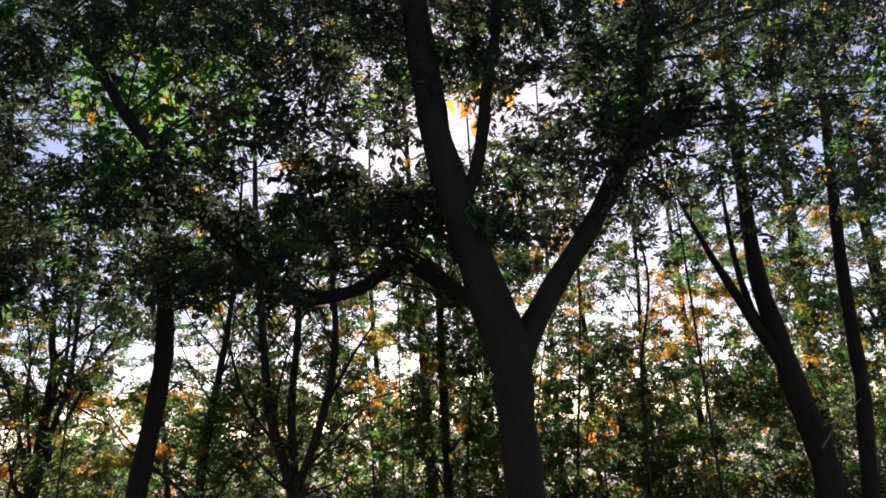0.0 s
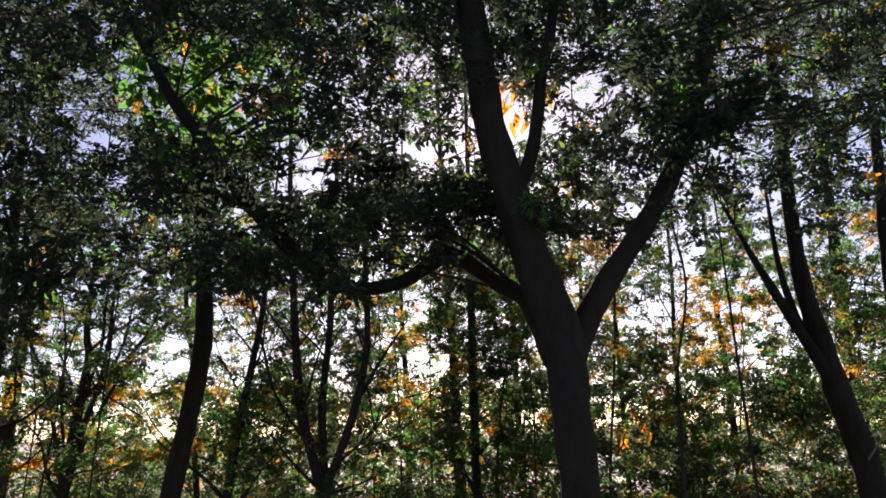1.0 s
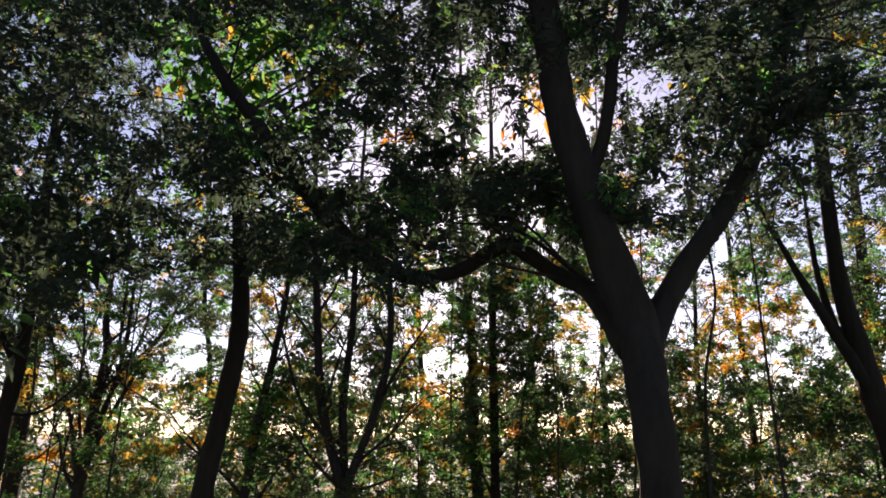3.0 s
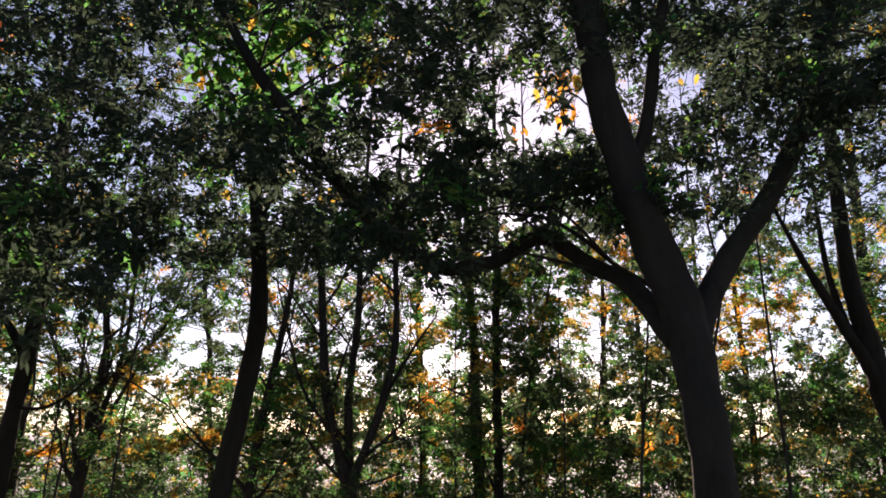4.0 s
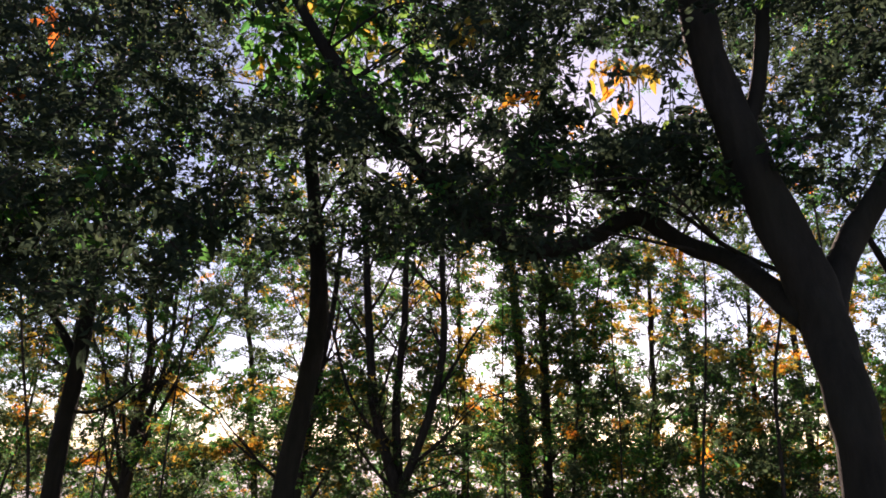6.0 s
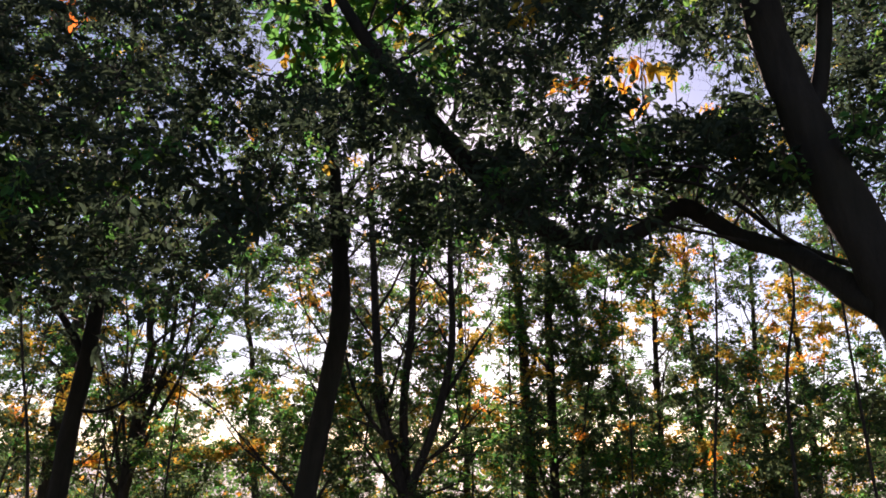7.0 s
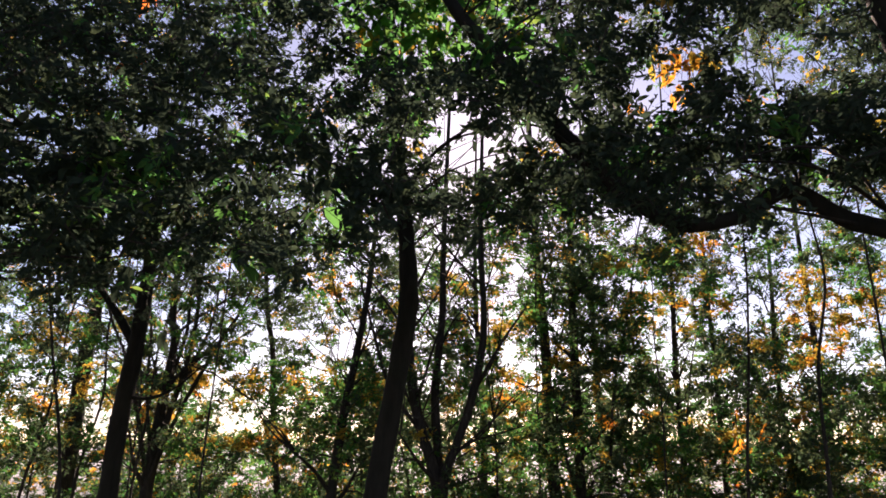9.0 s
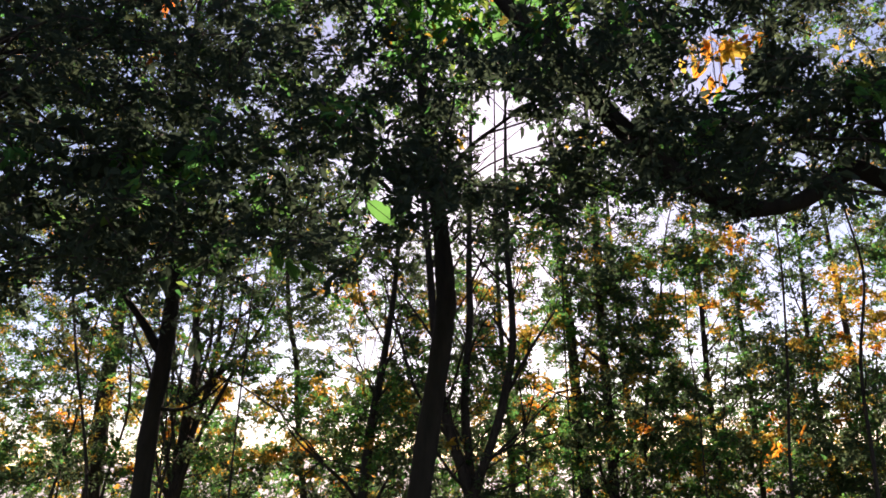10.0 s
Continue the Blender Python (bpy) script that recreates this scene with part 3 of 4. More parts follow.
# Stems: rows of x, y, z, radius. Each tree is one thing, with one trunk or several.
WOOD = [
    ("clump of slender stems spreading from one foot", [
        [(-1.95, 12.5, -0.1, 0.128), (-1.98, 12.5, 0.8, 0.104), (-2.08, 12.5, 1.2, 0.08), (-2.33, 12.5, 2.05, 0.072), (-2.44, 12.5, 3.02, 0.064), (-2.52, 12.5, 4.3, 0.052), (-2.6, 12.5, 5.67, 0.04), (-2.6, 12.5, 8.5, 0.016)],
        [(-1.98, 12.55, 0.8, 0.08), (-2.0, 12.6, 1.2, 0.068), (-2.05, 12.6, 2.2, 0.06), (-1.95, 12.6, 3.35, 0.052), (-1.93, 12.6, 4.4, 0.044), (-1.8, 12.6, 7.5, 0.016)],
        [(-1.95, 12.45, 0.8, 0.08), (-1.9, 12.4, 1.12, 0.068), (-1.6, 12.4, 1.9, 0.06), (-1.4, 12.4, 2.7, 0.0544), (-1.35, 12.4, 3.35, 0.048), (-1.38, 12.4, 4.56, 0.04), (-1.3, 12.4, 7.0, 0.016)],
        [(-1.45, 12.4, 2.3, 0.028), (-1.1, 12.4, 2.9, 0.0224), (-0.75, 12.4, 3.4, 0.012)], [(-2.2, 12.5, 1.6, 0.028), (-2.7, 12.5, 2.3, 0.024), (-2.95, 12.5, 3.1, 0.02), (-3.2, 12.5, 4.0, 0.0096)]]),
    ("thin straight tree in the sunlit wood", [[(0.02, 15.7, -0.1, 0.14), (0.0, 15.7, 0.56, 0.115), (-0.07, 15.7, 2.17, 0.1), (-0.09, 15.7, 3.43, 0.09), (-0.18, 15.7, 4.75, 0.08), (-0.22, 15.7, 6.5, 0.06), (-0.3, 15.7, 10.5, 0.02)], [(-0.08, 15.7, 2.7, 0.04), (0.1, 15.7, 3.1, 0.035), (0.3, 15.7, 3.7, 0.015)]]),
    ("thin straight tree in the sunlit wood", [[(0.26, 14.5, -0.1, 0.11), (0.26, 14.5, 0.66, 0.085), (0.26, 14.5, 2.31, 0.078), (0.26, 14.5, 3.67, 0.07), (0.28, 14.5, 4.78, 0.06), (0.3, 14.5, 9.5, 0.02)]]),
    ("young thin tree with a pale stem", [[(-4.98, 16, -0.1, 0.08), (-5.02, 16, 0.51, 0.062), (-5.2, 16, 2.2, 0.055), (-5.27, 16, 3.26, 0.05), (-5.48, 16, 4.62, 0.042), (-5.6, 16, 8.5, 0.015)]]),
    ("young thin tree with a pale stem", [[(2.54, 16.5, -0.1, 0.08), (2.54, 16.5, 0.52, 0.06), (2.54, 16.5, 2.0, 0.055), (2.56, 16.5, 3.53, 0.05), (2.6, 16.5, 4.68, 0.042), (2.7, 16.5, 9.0, 0.015)]]),
    ("young thin tree with a pale stem", [[(3.2, 16.2, -0.1, 0.06), (3.2, 16.2, 1.5, 0.05), (3.2, 16.2, 3.4, 0.045), (3.18, 16.2, 5.0, 0.035), (3.3, 16.2, 8.0, 0.012)]]),
    ("young thin tree with a pale stem", [[(4.3, 15.8, -0.1, 0.07), (4.25, 15.8, 1.0, 0.055), (4.2, 15.8, 3.0, 0.045), (4.3, 15.8, 5.0, 0.035), (4.3, 15.8, 8.5, 0.012)]]),
    ("thicket tree of many thin diverging stems", [
        [(-6.9, 14.5, -0.1, 0.14), (-6.84, 14.5, 0.62, 0.11), (-6.8, 14.5, 1.3, 0.095), (-6.69, 14.5, 2.31, 0.085), (-6.6, 14.5, 3.19, 0.07), (-6.68, 14.5, 3.9, 0.055), (-6.6, 14.5, 6.5, 0.015)],
        [(-6.85, 14.5, 0.5, 0.055), (-6.6, 14.5, 1.83, 0.045), (-6.36, 14.5, 2.79, 0.038), (-6.25, 14.5, 3.59, 0.034), (-6.23, 14.5, 4.3, 0.028), (-6.1, 14.5, 6, 0.01)],
        [(-6.85, 14.45, 0.8, 0.045), (-6.37, 14.4, 2.02, 0.036), (-5.78, 14.4, 3.19, 0.03), (-5.42, 14.4, 3.8, 0.022), (-5.0, 14.4, 4.9, 0.008)],
        [(-6.85, 14.5, 0.9, 0.04), (-7.11, 14.5, 2.01, 0.034), (-7.43, 14.5, 2.98, 0.028), (-7.72, 14.5, 3.58, 0.022), (-8.1, 14.5, 4.6, 0.008)],
        [(-6.8, 14.55, 1.0, 0.04), (-6.74, 14.6, 2.2, 0.034), (-6.45, 14.6, 3.3, 0.03), (-6.42, 14.6, 4.2, 0.024), (-6.3, 14.6, 6, 0.008)],
        [(-6.72, 14.5, 1.5, 0.03), (-6.5, 14.55, 2.4, 0.027), (-6.05, 14.6, 3.4, 0.022), (-5.9, 14.6, 4.4, 0.01)],
        [(-6.8, 14.45, 1.3, 0.03), (-6.95, 14.4, 2.4, 0.026), (-6.98, 14.4, 3.4, 0.022), (-7.15, 14.4, 4.4, 0.01)],
        [(-6.7, 14.5, 1.9, 0.024), (-6.9, 14.5, 2.8, 0.02), (-7.3, 14.5, 3.6, 0.012)],
        [(-6.45, 14.5, 2.4, 0.022), (-6.15, 14.5, 2.9, 0.018), (-5.6, 14.5, 3.2, 0.01)]]),
    ("thin leaning tree in the undergrowth", [[(-3.6, 13, -0.1, 0.1), (-3.55, 13, 0.8, 0.075), (-3.4, 13, 2.0, 0.065), (-3.25, 13, 2.8, 0.055), (-3.05, 13, 4.2, 0.04), (-2.9, 13, 7, 0.012)]]),
    ("tall tree at the far edge of the wood", [[(-9.5, 17, -0.1, 0.2), (-9.4, 17, 3, 0.15), (-9.2, 17, 6, 0.1), (-9.3, 17, 11, 0.03)]]),
    ("tall tree at the far edge of the wood", [[(7.2, 15, -0.1, 0.16), (7.1, 15, 3, 0.12), (7.2, 15, 6, 0.09), (7.3, 15, 10, 0.03)]]),
    ("tall tree at the far edge of the wood", [[(9.4, 16, -0.1, 0.2), (9.3, 16, 3, 0.15), (9.2, 16, 6, 0.1), (9.3, 16, 10, 0.03)]]),
    ("tall tree at the far edge of the wood", [[(-12, 15, -0.1, 0.2), (-11.8, 15, 3, 0.15), (-11.6, 15, 6, 0.1), (-11.6, 15, 10, 0.03)]]),
    ("thin tree in the sunlit wood", [[(1.35, 18, -0.1, 0.09), (1.3, 18, 2, 0.07), (1.25, 18, 5, 0.05), (1.2, 18, 10, 0.015)]]),
    ("thin tree in the sunlit wood", [[(-1.2, 18.5, -0.1, 0.09), (-1.15, 18.5, 2, 0.07), (-1.3, 18.5, 5, 0.05), (-1.2, 18.5, 10, 0.015)]]),
    ("thin tree in the sunlit wood", [[(5.6, 17, -0.1, 0.09), (5.6, 17, 2, 0.07), (5.5, 17, 5, 0.05), (5.4, 17, 10, 0.015)]]),
]


def wood_sprays(n, x, y, z, power=1.0):
    p = np.random.rand(n, 3)
    p[:, 2] = p[:, 2] ** power
    return np.array([x[0], y[0], z[0]]) + p * [x[1] - x[0], y[1] - y[0], z[1] - z[0]]


# Leafy twigs of the whole wood, thinned by clumping and by the gaps, then given to the nearest stem.
low = clumped(clumped(wood_sprays(41000, (-13.5, 10.5), (11.8, 19.5), (1.2, 5.8)), 0.7, 0.42), 1.9, 0.48)
high = clumped(wood_sprays(5600, (-14, 11), (11.5, 19.5), (5.2, 12.5)), 0.7, 0.8)
floor_side = clumped(np.concatenate([wood_sprays(4300, (-4.0, 10.5), (11.8, 19.5), (0.2, 2.6)), wood_sprays(1500, (-13.5, -3.0), (13.0, 19.5), (0.4, 2.7))]), 0.8, 0.6)
middle = clumped(wood_sprays(2000, (-5.5, 4.0), (12.5, 19.0), (2.0, 4.8)), 1.1, 0.45)
twigs_at = np.concatenate([low, middle, floor_side, high])
twigs_at = twigs_at[np.random.rand(len(twigs_at)) > 0.42 * open_sky(twigs_at, SKY_GAPS, 15.0, 0.9)]
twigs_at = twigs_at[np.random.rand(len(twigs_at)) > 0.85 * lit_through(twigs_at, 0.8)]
twigs_at = twigs_at[~sun_shafts(twigs_at, LIT) & ~sun_glints(twigs_at)]
thick = np.concatenate([blob((0.75, 13.8, 2.9), (0.7, 0.6, 1.1), 130), blob((0.3, 13.8, 4.3), (0.9, 0.6, 0.7), 80), blob((2.0, 15.0, 1.3), (1.0, 0.4, 0.6), 90), blob((4.0, 14.6, 1.2), (1.0, 0.4, 0.5), 80), blob((0.9, 13.6, 1.4), (0.6, 0.4, 0.6), 60), blob((3.3, 14.2, 2.9), (0.6, 0.5, 0.45), 50), blob((5.4, 13.5, 2.2), (0.9, 0.5, 0.5), 90), blob((6.6, 13.2, 3.0), (0.8, 0.5, 0.6), 70), blob((1.7, 14.0, 4.6), (0.6, 0.5, 0.4), 50)])
first_thick = len(twigs_at)
twigs_at = np.concatenate([twigs_at, thick])
# Autumn-coloured boughs placed to fit the camera's view: x, z and reach at 15 m depth.
AMBER = [(-9.17, 3.54, 0.25), (-8.93, 2.16, 0.2), (-8.3, 2.6, 0.38), (-7.54, 1.41, 0.22), (-7.01, 1.97, 0.22), (-6.34, 2.56, 0.2), (-5.4, 2.5, 0.22), (-5.38, 1.51, 0.18), (-4.82, 1.62, 0.2), (-4.41, 2.42, 0.18), (-4.02, 4.33, 0.25), (-2.88, 3.81, 0.14), (-1.84, 4.28, 0.22), (-1.05, 3.44, 0.26), (-0.81, 2.38, 0.38), (0.24, 2.97, 0.17), (1.76, 1.91, 0.2), (2.03, 3.72, 0.4), (2.63, 5.18, 0.25), (2.86, 3.98, 0.22), (4.15, 2.98, 0.35), (4.4, 3.5, 0.4), (4.56, 4.25, 0.3), (5.11, 3.6, 0.45), (5.63, 3.9, 0.35), (7.88, 5.36, 0.25), (2.95, 1.55, 0.17), (3.28, 1.85, 0.14)]
boughs = np.concatenate([clumped(blob((x, 15.0, z), (r * 1.7, 0.5, r * 1.25), int(8 + 42 * r)), 2.5, 0.8) for x, z, r in AMBER])
veil = np.zeros(len(twigs_at))
for x, z, r in AMBER:
    veil = np.maximum(veil, open_sky(twigs_at, [(x, z, r * 1.3, r * 1.1)], 15.0, 0.6))
shade = sun_shafts(twigs_at, [(x, 15.0, z, r * 1.5) for x, z, r in AMBER])
keep = np.random.rand(len(twigs_at)) > np.where(twigs_at[:, 1] < 15.2, 0.85 * veil, 0.7 * shade)
keep[first_thick:] |= np.random.rand(len(thick)) > 0.3
n_thick = keep[first_thick:].sum()
twigs_at = np.concatenate([twigs_at[keep], boughs])
dense = slice(len(twigs_at) - len(boughs) - n_thick, len(twigs_at) - len(boughs))
feet = np.array([w[1][0][2][:2] for w in WOOD])
owner = np.argmin(np.linalg.norm((twigs_at[:, None, :2] - feet[None]) * [1, 0.6], axis=2), axis=1)
autumn = np.array([0.36 * noise.noise(Vector(q) * 0.9 + Vector((7, 3, 1))) for q in twigs_at])
# Shade painted in: by slow noise, higher crowns and dense clumps take darker leaves.
painted_shade = np.array([noise.noise(Vector(q) * 0.6 + Vector((2, 9, 4))) for q in twigs_at])
painted_shade += np.clip((twigs_at[:, 2] - 4.6) * 0.3, 0, 0.3)
painted_shade[dense] += 0.5
autumn[dense] -= 0.4
autumn[twigs_at[:, 2] > 5.5] -= 0.25
autumn[twigs_at[:, 2] < 1.8] -= 0.05
autumn[-len(boughs):] = 0.3 + 0.4 * np.random.rand(len(boughs))

for k, (label, stems) in enumerate(WOOD):
    ob = thing("tree", (*stems[0][1][:2], 0), label, "tree", "trees of the sunlit wood")
    crown, wood = Soup(), Soup()
    lines = []
    for s, points in enumerate(stems):
        if s == 0 and points[-1][2] < 11.5:
            points = points + [(points[-1][0] + 0.1, points[-1][1], 12.2, 0.01)]
        line = smooth_line(points, 5)
        ts = Soup()
        ts.tube(line, 9, 0.03)
        part("trunk" if s == 0 else "stem", ts, [BARK_THIN], ob, smooth=True)
        branches(wood, line, 16 if s == 0 else 8, 0.15, 1.7, 1.1, 5, 4)
        lines.append(line)
    mine = twigs_at[owner == k]
    tone, dark = autumn[owner == k], painted_shade[owner == k] > -0.07
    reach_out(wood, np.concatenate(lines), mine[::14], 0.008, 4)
    # Leaf mixes: fewer bright leaves paint shade, more of them paint sunlight.
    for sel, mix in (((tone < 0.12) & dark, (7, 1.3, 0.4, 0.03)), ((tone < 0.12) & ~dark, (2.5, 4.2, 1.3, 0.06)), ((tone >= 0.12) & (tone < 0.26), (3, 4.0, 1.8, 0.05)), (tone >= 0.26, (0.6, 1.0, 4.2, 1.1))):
        if sel.sum():
            top = mine[sel][:, 2] > 10.4
            warm = mix[3] > 1
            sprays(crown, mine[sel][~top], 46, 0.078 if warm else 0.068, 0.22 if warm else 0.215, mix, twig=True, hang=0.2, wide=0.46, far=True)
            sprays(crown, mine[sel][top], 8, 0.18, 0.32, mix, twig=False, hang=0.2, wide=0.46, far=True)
    part("branching", wood, [BARK_THIN], ob, smooth=True, kind="stuff")
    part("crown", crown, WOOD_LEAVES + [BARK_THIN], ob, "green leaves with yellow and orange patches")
    settle(ob)

# Saplings between them: thin bare stems with a few side twigs.
random.seed(21)
for i in range(26):
    x, y = -10 + 17 * ((i * 0.618 + 0.2) % 1.0), 11.3 + 6.5 * ((i * 0.754 + 0.3) % 1.0)
    h, lean, r = 4.5 + 3.0 * random.random(), random.uniform(-1.7, 1.7), random.uniform(0.01, 0.025)
    ob = thing("sapling", (x, y, 0), "bare thin sapling stem with fine side twigs", "sapling", "saplings")
    line = smooth_line([(x, y, -0.05, r * 1.3), (x + lean * 0.1, y, h * 0.2, r), (x + lean * 0.3 + random.uniform(-0.12, 0.12), y, h * 0.4, r * 0.85), (x + lean * 0.5 + random.uniform(-0.12, 0.12), y, h * 0.6, r * 0.7), (x + lean * 0.7 + random.uniform(-0.12, 0.12), y, h * 0.8, r * 0.5), (x + lean + random.uniform(-0.3, 0.3), y, h, r * 0.25)], 6)
    ts, wood = Soup(), Soup()
    ts.tube(line, 6, 0.03)
    part("trunk", ts, [BARK_THIN], ob, smooth=True)
    branches(wood, line, 10, 0.2, 1.1, 1.5, 4, 3)
    part("branching", wood, [BARK_THIN], ob, smooth=True, kind="stuff")
    settle(ob)

# Undergrowth: one bush with stems and leaves at each place, dense towards the ground.
random.seed(5)
for i in range(34):
    x, y = -13 + 24 * ((i * 0.618) % 1.0), 11.5 + 8 * ((i * 0.382 + 0.1) % 1.0)
    h = 0.5 + 0.6 * random.random()
    ob = thing("bush", (x, y, 0), "leafy green undergrowth bush with yellowing leaves", "bush", "undergrowth bushes")
    crown = Soup()
    for _ in range(7):
        wood = Soup()
        a, s = random.random() * 6.28, 0.3 + 0.5 * random.random()
        wood.tube(smooth_line([(x, y, -0.05, 0.02), (x + math.cos(a) * s * 0.4, y + math.sin(a) * s * 0.4, h * 0.5, 0.015), (x + math.cos(a) * s, y + math.sin(a) * s, h * 1.1, 0.006)], 4), 5)
        part("stem", wood, [BARK_THIN], ob, smooth=True)
    p = clumped(blob((x, y, h * 0.5), (1.15, 1.0, h * 0.62), 110), 1.0, 0.8)
    p = p[p[:, 2] > 0.02]
    warm = noise.noise(Vector((x * 0.4, y * 0.4, 2)))
    sprays(crown, p, 18, 0.09, 0.26, (6, 2.6, 0.3 + 1.6 * max(0, warm), 0.1 * max(0, warm)), twig=True, hang=0.05, wide=0.45, far=True)
    part("foliage", crown, WOOD_LEAVES + [BARK_THIN], ob)
    settle(ob)

# Single twigs and leaves that stand out against the crowns.
def leaf_mesh(name, mat, length, width, curl):
    """A pointed oval leaf with a raised midrib and a short stalk, lying along x."""
    s = Soup()
    rows = []
    for i in range(7):
        u = i / 6
        half = width * 0.5 * math.sin(math.pi * u ** 0.8) ** 0.9 if 0 < u < 1 else 0.0
        drop = -curl * length * u * u
        rows.append([(u * length, -half, drop + half * 0.3), (u * length, 0, drop), (u * length, half, drop + half * 0.3)])
    s.v.append(np.array(rows).reshape(-1, 3))
    s.faces([(i * 3 + j, i * 3 + j + 1, i * 3 + j + 4, i * 3 + j + 3) for i in range(6) for j in range(2)], 0)
    s.n = 21
    s.tube([(-0.25 * length, 0, 0.03 * length, 0.0015), (0, 0, 0, 0.0015), (length * 0.9, 0, -curl * length * 0.81 - 0.001, 0.0006)], 4, 0, 1)
    return s.mesh(name, [mat, BARK_THIN], True)


LEAF = {"green": leaf_mesh("leaf", FRESH_LIT, 0.15, 0.065, 0.15), "dark": leaf_mesh("leaf", GREEN, 0.16, 0.06, 0.2), "orange": leaf_mesh("leaf", ORANGE, 0.15, 0.055, 0.25), "yellow": leaf_mesh("leaf", YELLOW, 0.2, 0.08, 0.2), "russet": leaf_mesh("leaf", RUSSET, 0.15, 0.06, 0.25)}


def sprig(at, holder, kind, n, spread, scale, label):
    """A twig with single leaves, hung from above."""
    ob = thing("leafy_twig", at, label, "twig", "single leafy twigs")
    s = Soup()
    s.tube(smooth_line([(*holder, 0.006), (*((Vector(holder) + Vector(at)) / 2 + Vector((0.03, 0, 0.06))), 0.005), (*at, 0.003), (at[0] + 0.05, at[1], at[2] - spread, 0.001)], 5), 5)
    part("twig", s, [BARK_THIN], ob, smooth=True)
    settle(ob)
    for _ in range(n):
        lf = new("leaf", LEAF[kind])
        lf.parent = ob
        lf.location = [random.uniform(-1, 1) * spread * 0.6 for _ in range(2)] + [random.uniform(-1.0, 0.25) * spread]
        lf.rotation_euler = (random.uniform(-1.2, 1.2), random.uniform(0.2, 1.3), random.uniform(0, 6.28))
        k = scale * random.uniform(0.75, 1.2)
        lf.scale = (k, k, k)


random.seed(11)
for at, kind, n, spread, scale in (
        ((-2.42, 5.5, 2.66), "green", 2, 0.1, 1.2), ((-3.54, 5.5, 3.15), "green", 2, 0.09, 1.0), ((-3.17, 5.5, 3.22), "green", 2, 0.08, 0.8),
        ((-2.88, 5.5, 2.7), "green", 5, 0.1, 0.9), ((-1.64, 5.5, 3.58), "green", 6, 0.13, 1.0), ((-2.78, 5.5, 2.43), "green", 4, 0.1, 0.9),
        ((-4.05, 6.6, 4.74), "russet", 9, 0.15, 0.85), ((-3.5, 5.6, 3.6), "russet", 4, 0.1, 0.7), ((-3.3, 5.6, 3.95), "orange", 2, 0.07, 0.5),
        ((-3.95, 7.5, 2.4), "dark", 4, 0.14, 1.0), ((-3.35, 5.3, 2.3), "dark", 5, 0.1, 0.7), ((-1.5, 9.0, 3.55), "dark", 4, 0.12, 1.1), ((-1.66, 8.9, 3.6), "dark", 4, 0.12, 1.0),
        ((-2.07, 5.0, 2.6), "dark", 4, 0.12, 0.85), ((-2.0, 6.0, 3.22), "yellow", 2, 0.08, 0.6), ((-1.54, 6.5, 4.15), "green", 9, 0.25, 1.1), ((-2.44, 6.5, 4.5), "green", 9, 0.22, 1.2), ((-1.9, 6.8, 4.5), "green", 9, 0.25, 1.1), ((-2.2, 6.6, 4.2), "green", 7, 0.22, 1.0)):
    sprig(at, (at[0] + 0.1, at[1] + 0.15, at[2] + 0.45), kind, n, spread, scale, {"green": "small twig of leaves lit bright green", "dark": "hanging twig of large dark leaves", "orange": "small twig of red-orange autumn leaves", "yellow": "small twig of yellow leaves", "russet": "twig of russet-red autumn leaves among dark foliage"}[kind])
for at, n, spread, scale in (((0.72, 9.5, 5.85), 13, 0.28, 1.5), ((1.0, 9.5, 5.9), 12, 0.28, 1.5), ((0.8, 9.5, 5.5), 9, 0.22, 1.3), ((0.2, 9.5, 5.2), 7, 0.2, 1.0), ((0.5, 9.4, 5.75), 8, 0.2, 1.0), ((2.3, 9.5, 5.75), 4, 0.25, 0.8)):
    sprig(at, (at[0] + 0.2, at[1] + 0.1, at[2] + 0.8), "orange" if n % 2 else "yellow", n, spread, scale, "twig of large orange and yellow autumn leaves")
for at in ((2.68, 14.0, 1.57), (2.97, 13.6, 1.8)):
    sprig(at, (at[0], at[1] + 0.1, at[2] + 0.6), "orange", 9, 0.14, 1.5, "star-shaped tuft of bright orange leaves")

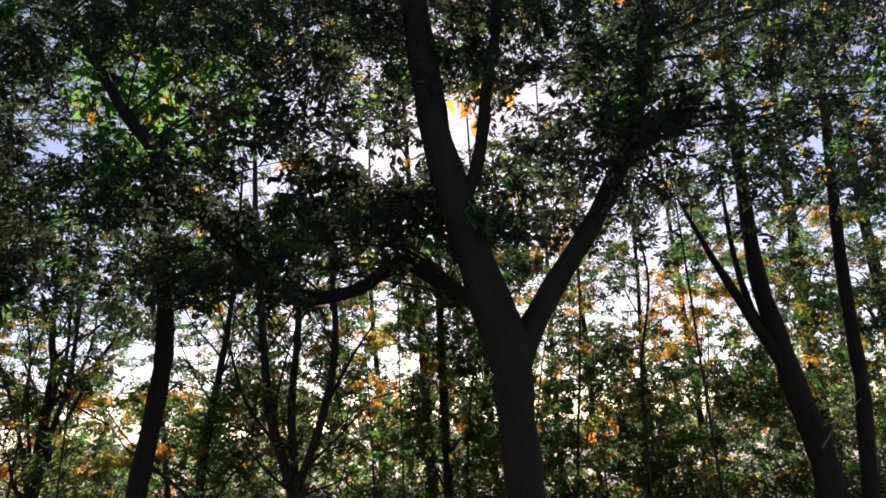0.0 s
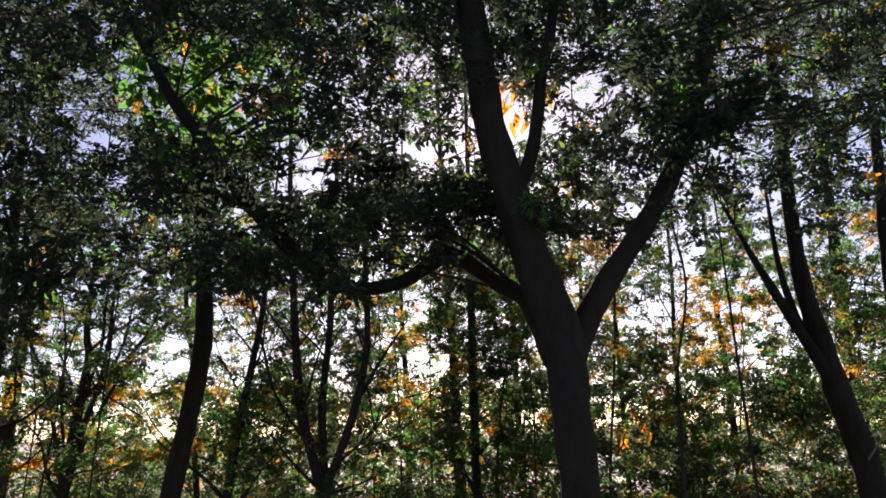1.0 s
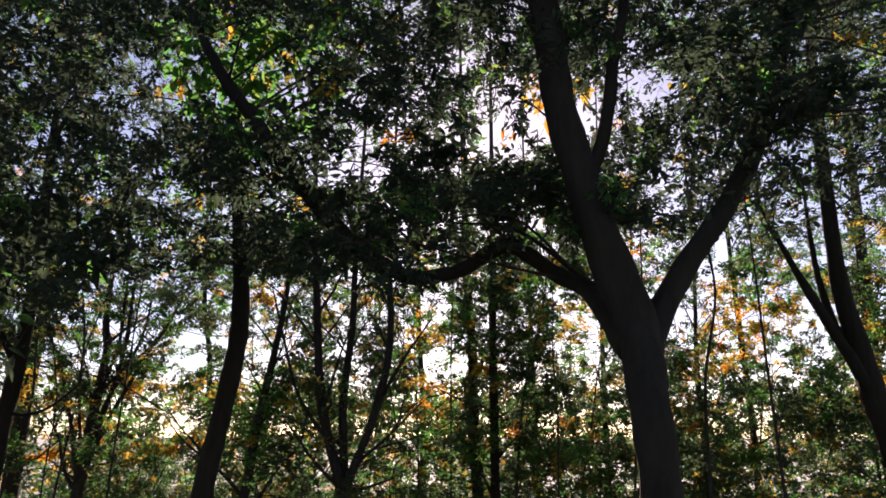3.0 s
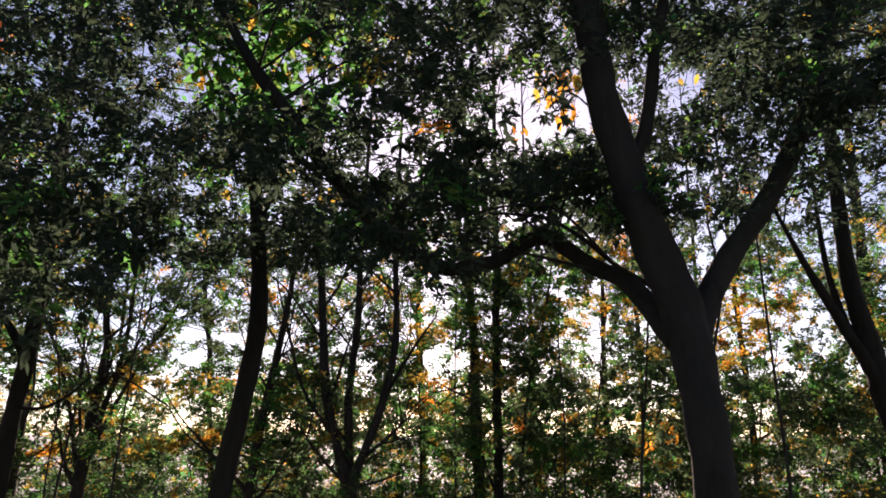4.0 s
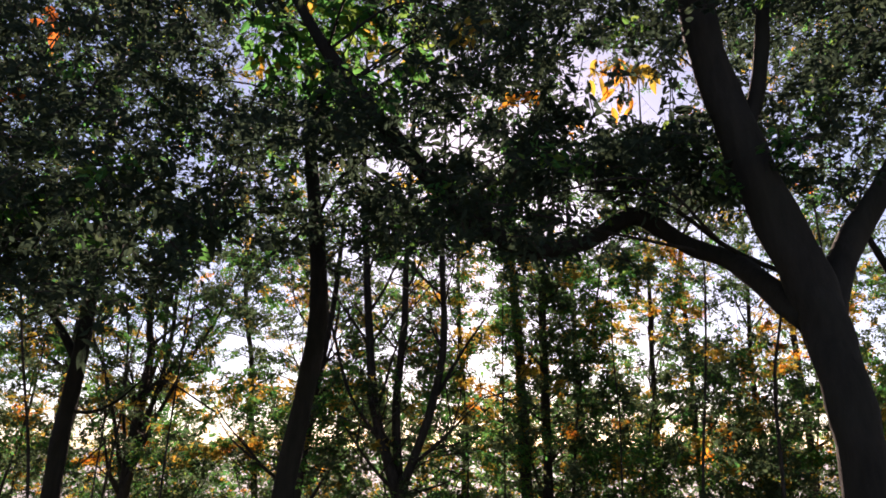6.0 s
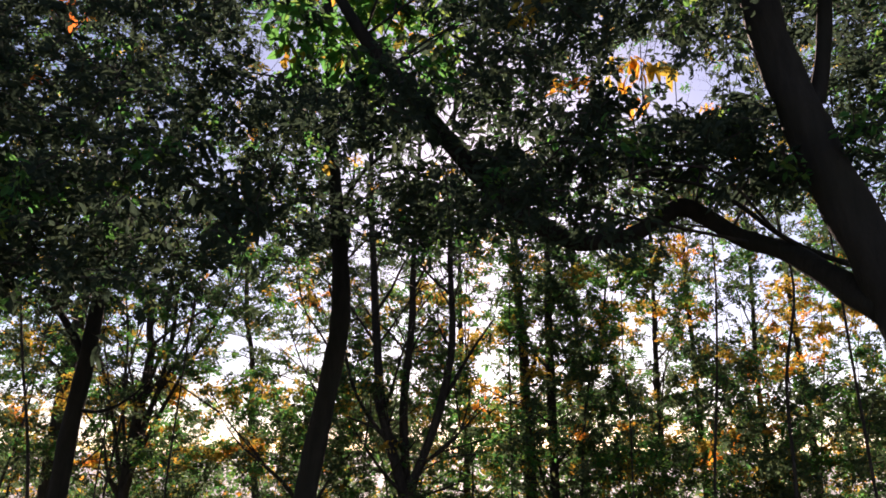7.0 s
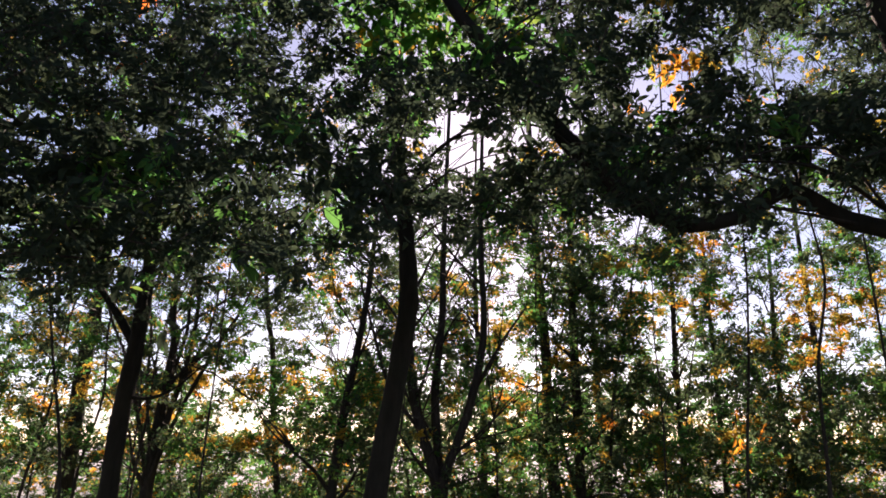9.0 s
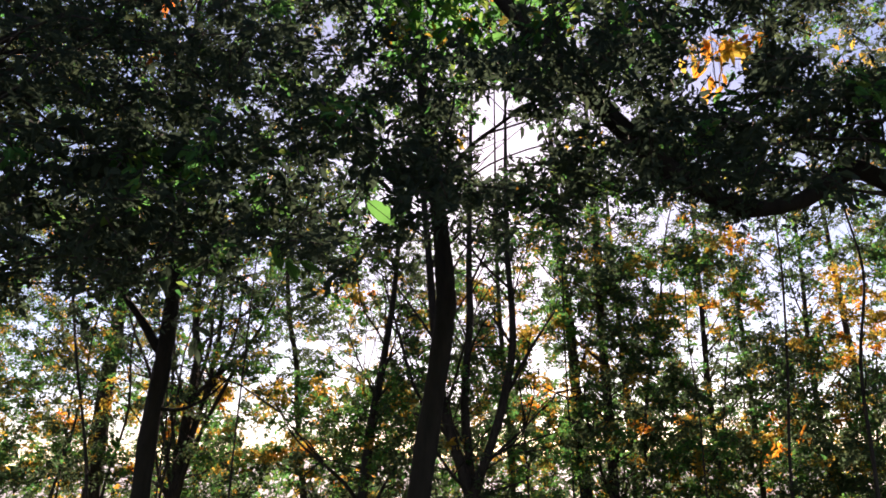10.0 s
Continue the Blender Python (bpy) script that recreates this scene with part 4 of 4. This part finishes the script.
# Far edge of the wood, beyond where single trees can be told apart.
far = Soup()
fp = clumped(wood_sprays(2400, (-32, 28), (22, 36), (0.0, 4.5), 1.4), 0.4, 0.4)
fp = np.concatenate([fp, clumped(wood_sprays(2200, (-30, 26), (20.5, 30), (0.0, 1.6)), 0.5, 0.5)])
sprays(far, fp, 9, 0.24, 0.7, (5, 2, 1, 0.1), twig=False, hang=0.1, wide=0.5, far=True)
tagged(new("far_woodland", far.mesh("far_woodland", WOOD_LEAVES + [BARK_THIN])), "distant sunlit thicket at the wood's edge", "woodland", kind="stuff")

# Fallen leaves on the forest floor.
litter = Soup()
lp = wood_sprays(9000, (-12, 10), (-4, 19), (0.0, 0.0))
lp[:, 2] = [0.012 + 0.18 * noise.noise(Vector((x * 0.25, y * 0.25, 3))) + 0.06 * noise.noise(Vector((x, y, 8))) for x, y, _ in lp]
litter.small_leaves(lp, np.random.normal(size=(9000, 3)) * [1, 1, 0.12], np.random.normal(size=(9000, 3)) * 0.2 + [0, 0, 1], 0.06 + 0.07 * np.random.rand(9000), 0.03 + 0.03 * np.random.rand(9000), np.random.choice([0, 2, 2, 3], 9000))
tagged(new("fallen_leaves", litter.mesh("fallen_leaves", WOOD_LEAVES)), "fallen yellow, orange and green leaves on the forest floor", "leaves", kind="stuff")

# Unseen trees added at the camera's back and sides, closing the wood to skylight.
back = near_tree(
    (0, 0, 0), "unseen leafy tree added to block skylight",
    [("trunk", [(0, 0, -0.1, 0.22), (0, 0, 1.0, 0.16), (0.1, 0, 3.5, 0.13), (0.0, 0.1, 6.0, 0.09), (0.1, 0, 9.5, 0.02)], 10)],
    [((0, 0, 6.0), (3.2, 3.2, 2.4), 420), ((0, 0, 3.0), (2.6, 2.6, 1.4), 150)], (6, 1, 0.6, 0.2), per=9, size=0.26, group="surrounding trees", share=0.9)
back.location = (-9.5, -12, 0)
for x, y, turn in ((11.0, 3.0, 260), (-11.5, 5.5, 20), (12, -8, 110), (3, -17, 310), (0.5, -11.5, 15), (-14, -5, 90)):
    copy_thing(back, pose(x, y, 0, 0, 0, turn))
